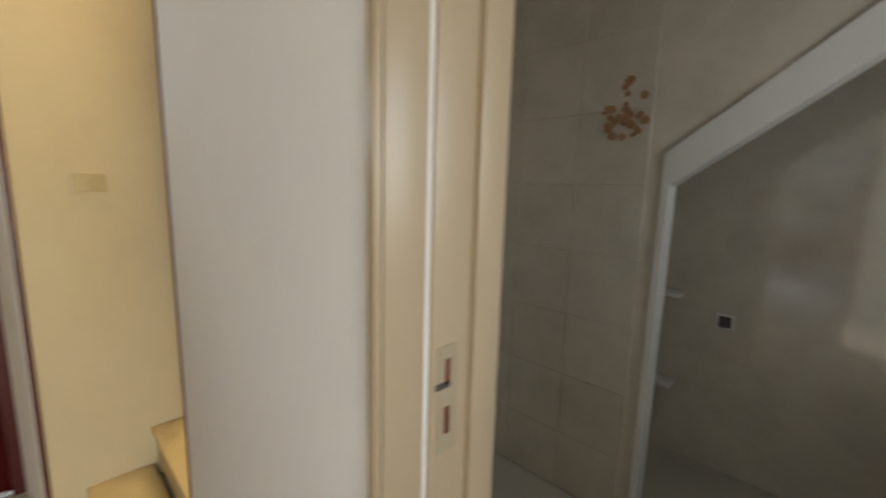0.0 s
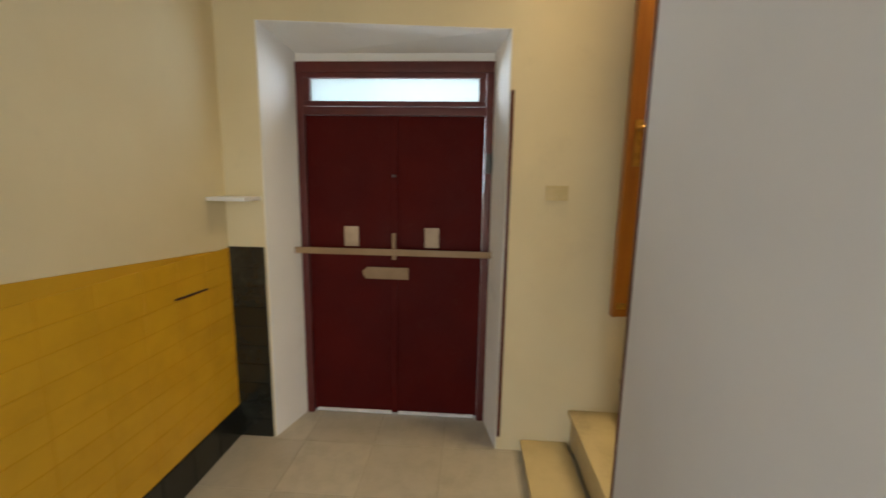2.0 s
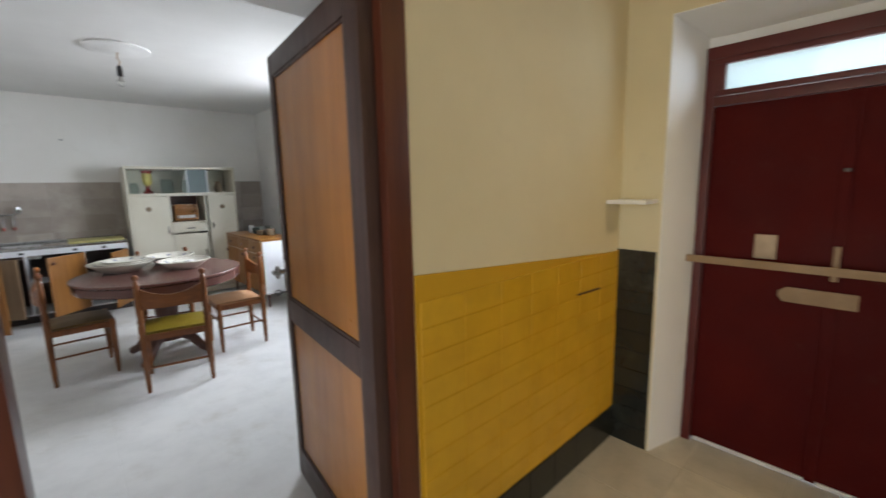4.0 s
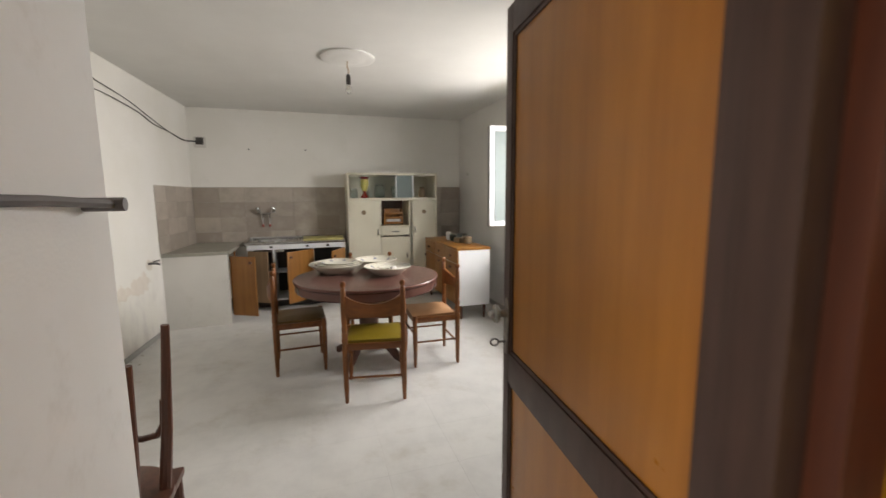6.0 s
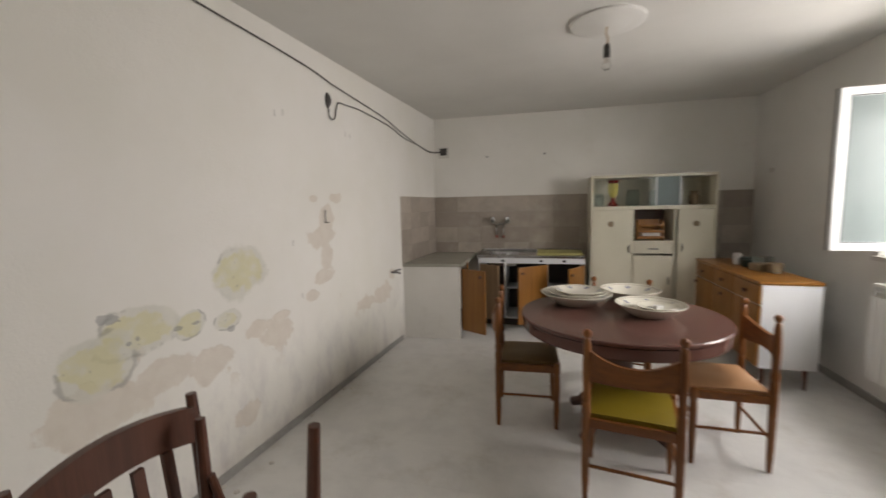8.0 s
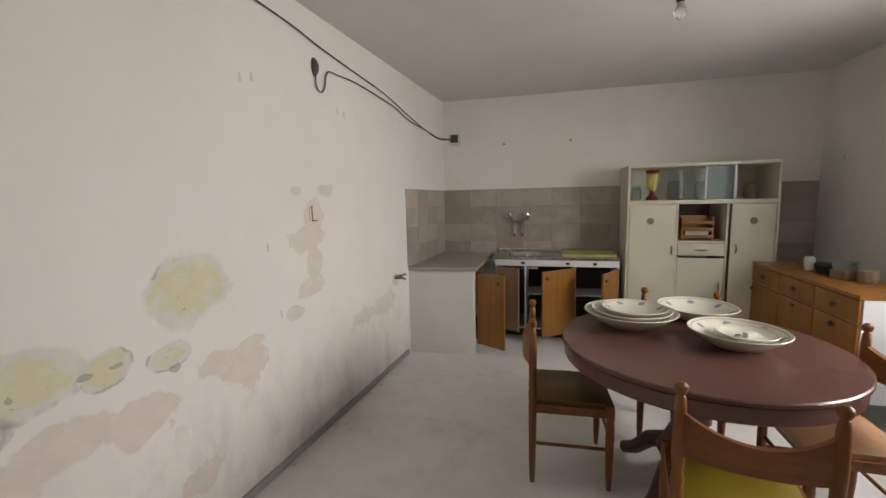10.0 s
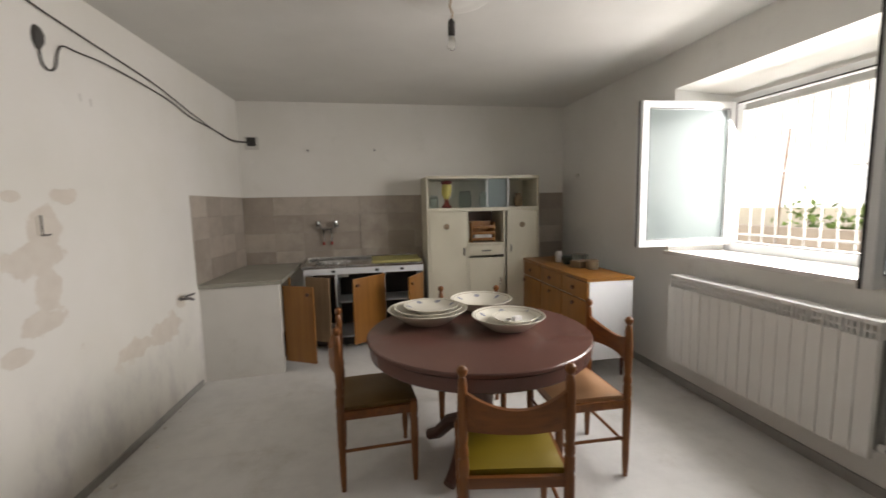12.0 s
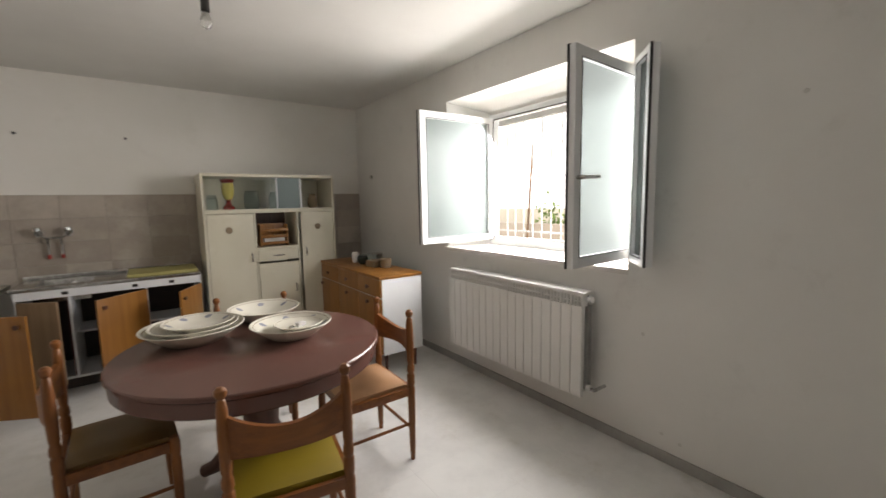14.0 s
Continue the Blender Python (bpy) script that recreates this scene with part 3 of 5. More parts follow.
for y0, y1 in ((-0.543, -0.004), (0.004, 0.543)):
    lf = part("door_leaf", box(B(), (-0.01, y0, 0.02), (0.03, y1, 1.868), 0.003), M["red_door"], door, "oxblood painted sheet metal leaf")
    part("bottom_strip", box(B(), (0.032, y0 + 0.02, 0.012), (0.042, y1 - 0.02, 0.032), 0.002), M["paper"], door, "pale draught strip")
part("meeting_strip", box(B(), (0.031, -0.022, 0.02), (0.038, 0.022, 1.868), 0.002), M["red_door"], door)
sash = B()
box(sash, (0.02, -0.543, 1.918), (0.06, 0.543, 1.945), 0.003)
box(sash, (0.02, -0.543, 2.07), (0.06, 0.543, 2.098), 0.003)
box(sash, (0.02, -0.543, 1.945), (0.06, -0.50, 2.07), 0.003)
box(sash, (0.02, 0.50, 1.945), (0.06, 0.543, 2.07), 0.003)
part("transom_frame", sash, M["red_frame"], door)
pane = part("transom_pane", box(B(), (0.03, -0.50, 1.945), (0.036, 0.50, 2.07)), M["frosted"], door, "frosted glass pane")
pane.visible_shadow = False
part("letter_plate", prism(B(), [(-0.20, 0.93), (-0.18, 0.905), (0.09, 0.905), (0.09, 0.978), (-0.17, 0.978), (-0.20, 0.955)], 0.038, 0.044, 0), M["bar_paint"], door, "tan metal letter plate")
for y in (-0.27, 0.235):
    part("notice_plate", box(B(), (0.031, y - 0.045, 1.105), (0.045, y + 0.045, 1.225), 0.003), M["tan"], door, "tan rectangular plate")
part("bolt", box(B(), (0.038, -0.012, 1.03), (0.062, 0.012, 1.19), 0.004), M["bar_paint"], door, "worn upright bolt")
part("spy_hole", lathe(B(), [(0.012, 1.52), (0.012, 1.535)], 12, (0.045, 0.0)), M["iron"], door)
part("closer_hinge", box(B(), (0.05, 0.55, 1.55), (0.085, 0.59, 1.66), 0.006), M["bakelite"], door, "dark upper hinge")
bar = thing("locking_bar", pose(-2.03, -0.09, 1.08), "tan iron locking bar laid across the entrance door", "bar")
part("rod", box(B(), (0, -0.62, -0.018), (0.012, 0.62, 0.02), 0.003), M["bar_paint"], bar)
for y in (-0.615, 0.60):
    part("bracket", box(B(), (-0.01, y - 0.012, -0.03), (0.02, y + 0.022, 0.035), 0.004), M["bar_paint"], bar)
solid("corner_strip", box(B(), (X - 0.012, 0.546, 0.085), (X + 0.012, 0.566, 1.95), 0.003), M["jamb_wood"], "thin dark wooden corner strip beside the entrance", "trim")
switch = thing("light_switch", pose(X, 0.80, 1.452), "ivory plastic light switch plate on the cream wall", "switch")
part("plate", box(B(), (0, -0.058, -0.038), (0.009, 0.058, 0.038), 0.004), M["ivory"], switch)
part("rocker", box(B(), (0.009, -0.032, -0.02), (0.014, 0.032, 0.02), 0.002), M["ivory"], switch)
solid("corner_shelf", box(B(), (X, -0.953, 1.385), (-1.63, -0.755, 1.405), 0.004), M["reveal"], "small whitewashed masonry ledge in the hall corner", "shelf")

# stair with stone treads
stair = thing("stair", pose(X, 0.68, 0), "stone stair with dusty travertine treads", "stair")
tagged(stair, kind="structure")
for k in range(9):
    z = 0.07 + 0.195 * k
    x1 = 0.66 if k < 2 else 0.74
    y0 = 0.255 * k
    y1 = y0 + 0.255 if k < 1 else y0 + 0.27
    part("riser_block", box(B(), (0.002, y0 + 0.02, max(0, z - 0.2)), (x1, min(y1, 2.5), z - 0.025)), M["stone"], stair)
    part("tread", box(B(), (0.002, y0, z - 0.025), (x1, min(y1, 2.5), z), 0.006), M["stone"], stair)

# wooden door leaf standing open over the stair
sd = thing("stair_door", pose(-1.66, 1.075, 0.465), "orange varnished wooden door standing open over the stair", "door")
part("leaf", box(B(), (-0.035, 0.0, 0.39), (0.0, 0.62, 2.5), 0.004), M["stair_door"], sd)
part("moulding", box(B(), (0.0, 0.0, 0.39), (0.012, 0.018, 2.5), 0.004), M["stair_door"], sd)
pl = part("lock_plate", box(B(), (0.0, 0.035, 1.12), (0.006, 0.065, 1.33), 0.004), M["brass"], sd, "brass lock plate")
part("lever", tube(B(), [(0.006, 0.05, 1.29), (0.045, 0.05, 1.29), (0.05, 0.10, 1.285), (0.05, 0.15, 1.28)], 0.009), M["brass"], sd, "brass lever handle")
part("foot_plate", box(B(), (0.0, 0.02, 0.43), (0.005, 0.06, 0.46), 0.002), M["brass"], sd)

# bathroom doorway frame with lock plate
bf = thing("bathroom_door_frame", pose(0, 0.95, 0), "glossy beige door frame with a worn strike plate", "door frame")
tagged(bf, kind="structure")
part("casing", box(B(), (0.048, -0.014, 0), (0.066, -0.001, 2.2), 0.003), M["frame_beige"], bf)
part("liner", box(B(), (0.061, 0.0, 0), (0.068, 0.082, 2.2), 0.004), M["frame_beige"], bf)
part("groove", box(B(), (0.050, 0.082, 0), (0.058, 0.097, 2.2)), M["frame_beige"], bf)
jamb = part("jamb", box(B(), (0.050, 0.097, 0), (0.067, 0.178, 2.2), 0.002), M["frame_beige"], bf)
part("groove", box(B(), (0.050, 0.178, 0), (0.060, 0.196, 2.2)), M["frame_beige"], bf)
part("stop", box(B(), (0.050, 0.196, 0), (0.074, 0.272, 2.2), 0.011), M["frame_beige"], bf)
part("casing", box(B(), (0.96, -0.014, 0), (1.05, -0.001, 2.2), 0.004), M["frame_beige"], bf)
part("strike_plate", box(B(), (0.0682, 0.112, 1.02), (0.0695, 0.158, 1.215), 0.0005), M["plate_paint"], jamb, "paint-smeared strike plate")
# latch holes are thin blocks, dark for the shade inside them
for y0, y1, z0, z1, mat in ((0.128, 0.140, 1.145, 1.192, "old_wood"), (0.106, 0.140, 1.140, 1.152, "inside_shade"), (0.128, 0.141, 1.055, 1.105, "old_wood")):
    part("latch_hole", box(B(), (0.0695, y0, z0), (0.0702, y1, z1)), M[mat], jamb)

# bathroom details
deco = thing("flower_tile", pose(-0.17, 2.343, 1.80), "wall tile with a faded orange flower print", "tile")
for k in range(34):
    a, r = random.uniform(0, 6.28), random.uniform(0, 0.10)
    cx, cz = r * math.cos(a), r * math.sin(a) * 1.2
    s = random.uniform(0.008, 0.02)
    part("petal", prism(B(), [(cx + s * math.cos(q * 1.05), cz + s * math.sin(q * 1.05)) for q in range(6)], -0.0012 - 0.0001 * k, 0.0, 1), M["deco"], deco)
for x, z, w, h in ((0.13, 0.82, 0.04, 0.04),):
    s = thing("wall_box", pose(x, 3.095, z), "open square socket box in the tiled wall", "socket")
    part("rim", box(B(), (-w, -0.004, -h), (w, 0.004, h), 0.003), M["bath_white"], s)
    # hole is a raised block in the dark shade colour
    part("hole", box(B(), (-w * 0.7, -0.006, -h * 0.7), (w * 0.7, 0.0, h * 0.7)), M["inside_shade"], s)
for z in (0.93, 0.42):
    s = thing("soap_shelf", pose(-0.16, 3.1, z), "small white ceramic shelf on the tiles", "shelf")
    part("shelf", box(B(), (-0.09, -0.1, -0.012), (0.09, 0, 0.012), 0.005), M["bath_white"], s)
for z in (1.27, 0.86, 0.70):
    s = thing("shower_valve", pose(-0.2, 3.1, z), "old chrome shower valve", "tap")
    part("stem", tube(B(), [(0, 0, 0), (0, -0.05, 0)], 0.014), M["chrome"], s)
    part("wheel", tube(B(), [(0, -0.05, 0), (0, -0.075, 0)], 0.03, 10), M["chrome"], s)

# ---------- the kitchen door ----------
kf = thing("kitchen_door_frame", pose(0, N, 0), "red-brown wooden door frame in the hall wall", "door frame")
tagged(kf, kind="structure")
part("post", box(B(), (-0.338, -0.10, 0), (-0.252, 0.012, 2.16), 0.005), M["jamb_wood"], kf)
part("rebate", box(B(), (-0.252, -0.10, 0), (-0.200, -0.025, 2.12), 0.004), M["leaf_frame"], kf)
part("post", box(B(), (0.558, -0.10, 0), (0.64, 0.012, 2.16), 0.005), M["jamb_wood"], kf)
part("head", box(B(), (-0.338, -0.10, 2.12), (0.64, 0.012, 2.19), 0.005), M["jamb_wood"], kf)

tip, hinge = Vector((-0.335, -1.945)), Vector((-0.235, -1.025))
dirn = tip - hinge
W = dirn.length
kd = thing("kitchen_door", Matrix.Translation((hinge.x, hinge.y, 0)) @ Matrix.Rotation(math.atan2(dirn.y, dirn.x), 4, "Z"), "open wooden kitchen door with honey panels and dark stiles", "door")
T = 0.02
st = 0.085
for x0, x1 in ((0, st), (W - st * 0.62, W)):
    part("stile", box(B(), (x0, -T, 0.01), (x1, T, 2.09), 0.004), M["leaf_frame"], kd)
for z0, z1 in ((0.01, 0.16), (0.86, 0.965), (2.0, 2.09)):
    part("rail", box(B(), (st, -T, z0), (W - st * 0.62, T, z1), 0.004), M["leaf_frame"], kd)
for z0, z1 in ((0.16, 0.86), (0.965, 2.0)):
    part("panel", box(B(), (st, 0.0, z0), (W - st * 0.62, 0.009, z1)), M["leaf_panel"], kd, "honey coloured veneer panel")
    part("panel", box(B(), (st, -0.009, z0), (W - st * 0.62, -0.0005, z1)), M["leaf_panel_hall"], kd, "pale veneer panel")
    for y in (0.009, -0.013):
        bd = B()
        box(bd, (st, y, z0), (st + 0.012, y + 0.006, z1), 0.002)
        box(bd, (W - st * 0.62 - 0.012, y, z0), (W - st * 0.62, y + 0.006, z1), 0.002)
        box(bd, (st, y, z0), (W - st * 0.62, y + 0.006, z0 + 0.012), 0.002)
        box(bd, (st, y, z1 - 0.012), (W - st * 0.62, y + 0.006, z1), 0.002)
        part("beading", bd, M["leaf_frame"], kd)
for s in (1, -1):
    oval = [(W - 0.031 + 0.022 * math.cos(a) * (1 if math.sin(a) > 0 else 0.72), 1.055 + 0.10 * math.sin(a)) for a in (2 * math.pi * k / 24 for k in range(24))]
    lp = part("lock_plate", prism(B(), oval, min(s * T, s * (T + 0.004)), max(s * T, s * (T + 0.004)), 1), M["nickel"], kd, "long worn nickel lock plate")
    part("knob", tube(B(), [(W - 0.031, s * (T + q), 1.10) for q in (0.0, 0.028, 0.030, 0.036, 0.044, 0.046, 0.060, 0.064)], [0.013, 0.013, 0.026, 0.032, 0.030, 0.013, 0.012, 0.006], 16), M["nickel"], lp, "round nickel knob")
key = tube(B(), [(W - 0.031, T, 1.0), (W - 0.031, T + 0.03, 1.0)], 0.004)
tube(key, [(W - 0.031, T + 0.043 + 0.014 * math.cos(a), 1.0 + 0.012 * math.sin(a)) for a in (2 * math.pi * k / 12 for k in range(13))], 0.0032, 6)
part("key", key, M["iron"], kd, "small dark key in the lock")

rod = thing("latch_rod", pose(0.65, -1.25, 1.50), "grey iron latch rod on the white door reveal", "rod")
part("rod", tube(B(), [(0.0, 0.1, 0.0), (-0.01, -0.1, -0.002), (-0.012, -0.3, -0.01), (-0.01, -0.335, -0.012)], 0.0075), M["iron"], rod)
part("eye", tube(B(), [(0.06, -0.29, -0.01), (-0.03, -0.29, -0.01)], 0.012), M["iron"], rod)

# ---------- the window ----------
FX = -2.46
win = thing("window_1", pose(FX, -4.235, 1.13), "white double casement window standing open behind an iron grille", "window")
tagged(win, kind="structure")
fr = B()
for y0, y1 in ((-0.80, -0.74), (0.74, 0.80)):
    box(fr, (-0.03, y0, 0.045), (0.035, y1, 1.18), 0.004)
box(fr, (-0.03, -0.80, -0.03), (0.035, 0.80, 0.045), 0.004)
box(fr, (-0.03, -0.74, 1.13), (0.035, 0.74, 1.18), 0.004)
part("window_frame", fr, M["pvc"], win)
gk = B()
for y in (-0.741, 0.735):
    box(gk, (0.036, y, 0.04), (0.041, y + 0.006, 1.135))
box(gk, (0.036, -0.74, 0.042), (0.041, 0.74, 0.048))
box(gk, (0.036, -0.74, 1.126), (0.041, 0.74, 1.135))
part("gasket", gk, M["gasket"], win)
part("shutter_rail", box(B(), (-0.07, -0.74, 1.08), (-0.035, 0.74, 1.13), 0.006), M["grille"], win, "grey rail under the lintel")
solid("window_sill", prism(B(), [(-2.49, -5.045), (-2.49, -3.425), (WEST, -3.388), (WEST + 0.055, -3.35), (WEST + 0.055, -5.16), (WEST, -5.162)], 1.068, 1.098), M["marble"], "white marble window sill", "sill")


def casement(name, a, b, z0, z1, label, handle=False, st=0.06):
    a, b = Vector(a), Vector(b)
    d = b - a
    w = d.length
    ob = thing(name, Matrix.Translation((a.x, a.y, z0)) @ Matrix.Rotation(math.atan2(d.y, d.x), 4, "Z"), label, "window")
    h = z1 - z0
    t = 0.026
    for x0, x1 in ((0, st), (w - st, w)):
        part("stile", box(B(), (x0, -t, 0), (x1, t, h), 0.005), M["pvc"], ob)
    for h0, h1 in ((0, st), (h - st, h)):
        part("rail", box(B(), (st, -t, h0), (w - st, t, h1), 0.005), M["pvc"], ob)
    p = part("pane", box(B(), (st - 0.005, -0.004, st - 0.005), (w - st + 0.005, 0.004, h - st + 0.005)), M["frosted"], ob, "pale frosted glass")
    p.visible_shadow = False
    for y in (t, -t - 0.002):
        g = B()
        box(g, (st - 0.006, y - 0.001, st - 0.006), (st, y + 0.002, h - st + 0.006))
        box(g, (w - st, y - 0.001, st - 0.006), (w - st + 0.006, y + 0.002, h - st + 0.006))
        box(g, (st, y - 0.001, st - 0.006), (w - st, y + 0.002, st))
        box(g, (st, y - 0.001, h - st), (w - st, y + 0.002, h - st + 0.006))
        part("gasket", g, M["slot_shade_gasket"], ob)
    rim = B()
    box(rim, (w, -t + 0.004, -0.002), (w + 0.005, -t + 0.016, h + 0.002))
    box(rim, (0, -t + 0.004, h), (w, -t + 0.016, h + 0.004))
    part("edge_seal", rim, M["gasket"], ob)
    if handle:
        hd = part("handle", tube(B(), [(w - 0.03, t * handle, h * 0.42), (w - 0.03, (t + 0.045) * handle, h * 0.42), (w - 0.06, (t + 0.05) * handle, h * 0.42), (w - 0.15, (t + 0.05) * handle, h * 0.425)], 0.011), M["nickel"], ob, "grey lever handle")
    return ob


casement("casement_window", (FX + 0.035, -5.005), (-1.625, -5.03), 1.15, 2.275, "white framed sash with frosted glass, swung into the room")
casement("casement_window", (FX + 0.035, -3.46), (-1.485, -3.41), 1.15, 2.275, "white framed sash with frosted glass and grey handle, swung inwards", 1)
casement("casement_window", (-2.0, -3.345), (-1.815, -3.165), 1.15, 2.275, "narrow white framed sash with frosted glass, folded to the wall", st=0.045)
casement("casement_window", (-1.98, -5.14), (-1.955, -5.52), 1.17, 2.26, "white framed sash folded flat to the wall", st=0.05)

grille = thing("window_grille", pose(-2.62, -4.235, 1.10), "iron window grille of upright bars outside the glass", "grille")
for k in range(15):
    y = -0.753 + 0.1075 * k
    part("bar", tube(B(), [(0, y, 0), (0, y, 1.25)], 0.0065, 6), M["grille"], grille)
for z in (0.12, 0.62, 1.15):
    part("cross_bar", box(B(), (-0.006, -0.95, z - 0.008), (0.006, 0.95, z + 0.008)), M["grille"], grille)
    for y in (-0.94, 0.94):
        part("anchor", tube(B(), [(0.0, y, z), (0.12, y, z)], 0.008, 6), M["grille"], grille)


def shrub(where, height, spread, seed):
    rnd = random.Random(seed)
    ob = thing("shrub", pose(*where), "green leafy shrub in the sunlit garden", "shrub", "garden shrubs")
    tr, cr = B(), B()
    ends = []
    for k in range(9):
        a = rnd.uniform(0, 6.28)
        top = Vector((math.cos(a) * spread * rnd.uniform(0.2, 0.8), math.sin(a) * spread * rnd.uniform(0.2, 0.8), height * rnd.uniform(0.55, 0.95)))
        tube(tr, [(0, 0, 0), top * 0.4 + Vector((0, 0, 0.1)), top], [0.035, 0.02, 0.006], 6)
        ends.append(top)
    for k in range(900):
        c = rnd.choice(ends) * rnd.uniform(0.55, 1.05) + Vector([rnd.gauss(0, 0.16) for _ in range(3)])
        q = Euler([rnd.uniform(0, 6.28) for _ in range(3)]).to_matrix()
        s = rnd.uniform(0.035, 0.08)
        cr.faces.new([cr.verts.new(c + q @ Vector(p)) for p in ((-s, 0, 0), (0, -s * 0.5, 0.01), (s, 0, 0), (0, s * 0.5, 0.01))])
    part("trunk", tr, M["bark"], ob)
    part("crown", cr, M["leaf"], ob)


for k, (x, y, h, sp) in enumerate(((-6.0, -6.75, 1.75, 0.55), (-6.2, -5.9, 2.1, 0.75), (-6.4, -4.6, 2.2, 0.8))):
    shrub((x, y, -0.3), h, sp, k)
pole = thing("garden_pole", pose(-3.6, -5.62, -0.3), "thin rusty pole leaning in the garden", "pole")
part("rod", tube(B(), [(0, -0.10, 0), (0.02, 0.10, 2.48)], [0.020, 0.010], 8), M["rust"], pole)

# ---------- radiator ----------
rad = thing("radiator", pose(-1.93, -4.25, 0.265), "white aluminium column radiator under the window", "radiator")
n = 17
sw = 1.36 / n
for k in range(n):
    y = -0.68 + sw * k
    bm = B()
    box(bm, (0.055, y + 0.002, 0), (0.09, y + sw - 0.002, 0.585), 0.005)
    box(bm, (-0.03, y + sw * 0.35, 0.01), (0.055, y + sw * 0.65, 0.66))
    box(bm, (-0.035, y + 0.002, 0.65), (0.078, y + sw - 0.002, 0.672), 0.004)
    for s in (0.09, 0.42, 0.78):
        box(bm, (0.02, y + sw * s, 0.582), (0.076, y + sw * (s + 0.12), 0.652))
    box(bm, (0.03, y + 0.004, 0.612), (0.074, y + sw - 0.004, 0.62))
    part("section", bm, M["radiator"], rad)
# core and slot block carry the radiator's inner shade as colour
part("core", box(B(), (-0.02, -0.675, 0.03), (0.018, 0.675, 0.58)), M["rad_core"], rad, "core coloured grey for the shade between sections")
part("slot_lining", box(B(), (-0.01, -0.66, 0.582), (0.05, 0.66, 0.646)), M["slot_shade_gasket"], rad, "dark block coloured as the shade in the top slots")
for z in (0.05, 0.625):
    for y in (-0.70, 0.70):
        part("plug", tube(B(), [(0.02, y * 0.97, z), (0.02, y * 1.01, z)], 0.02, 10), M["radiator"], rad)
part("valve", tube(B(), [(0.02, 0.70, 0.05), (0.02, 0.735, 0.05), (-0.09, 0.735, 0.05)], 0.011), M["chrome"], rad)
part("valve", tube(B(), [(0.02, -0.70, 0.05), (0.02, -0.73, 0.05), (-0.09, -0.73, 0.05)], 0.011), M["bakelite"], rad)
part("bracket", box(B(), (-0.09, -0.40, 0.58), (-0.03, -0.37, 0.62)), M["iron"], rad)
part("bracket", box(B(), (-0.09, 0.40, 0.58), (-0.03, 0.43, 0.62)), M["iron"], rad)

# ---------- table and chairs ----------
TX, TY, TZ = -0.14, -4.38, 0.79
table = thing("round_table", pose(TX, TY, 0, 0, 0, 20), "round plum-brown pedestal table with a deep apron", "table")
TR = 0.64
part("tabletop", lathe(B(), [(0, TZ - 0.028), (TR - 0.012, TZ - 0.028), (TR, TZ - 0.02), (TR, TZ - 0.006), (TR - 0.006, TZ), (0.0, TZ)], 64, close=False), M["table_wood"], table)
part("apron", lathe(B(), [(TR - 0.05, TZ - 0.10), (TR - 0.022, TZ - 0.10), (TR - 0.014, TZ - 0.092), (TR - 0.012, TZ - 0.03), (TR - 0.05, TZ - 0.03)], 64, close=False), M["table_wood"], table)
part("pedestal", lathe(B(), [(0.13, 0.16), (0.15, 0.20), (0.12, 0.26), (0.085, 0.34), (0.095, 0.45), (0.12, 0.55), (0.10, 0.60), (0.16, 0.68), (0.2, TZ - 0.03)], 28), M["table_base"], table)
for k in range(4):
    a = math.pi / 2 * k + 0.5
    c, s = math.cos(a), math.sin(a)
    part("foot", tube(B(), [(0.08 * c, 0.08 * s, 0.22), (0.2 * c, 0.2 * s, 0.17), (0.29 * c, 0.29 * s, 0.07), (0.36 * c, 0.36 * s, 0.036)], [0.05, 0.045, 0.038, 0.034], 10), M["table_base"], table)


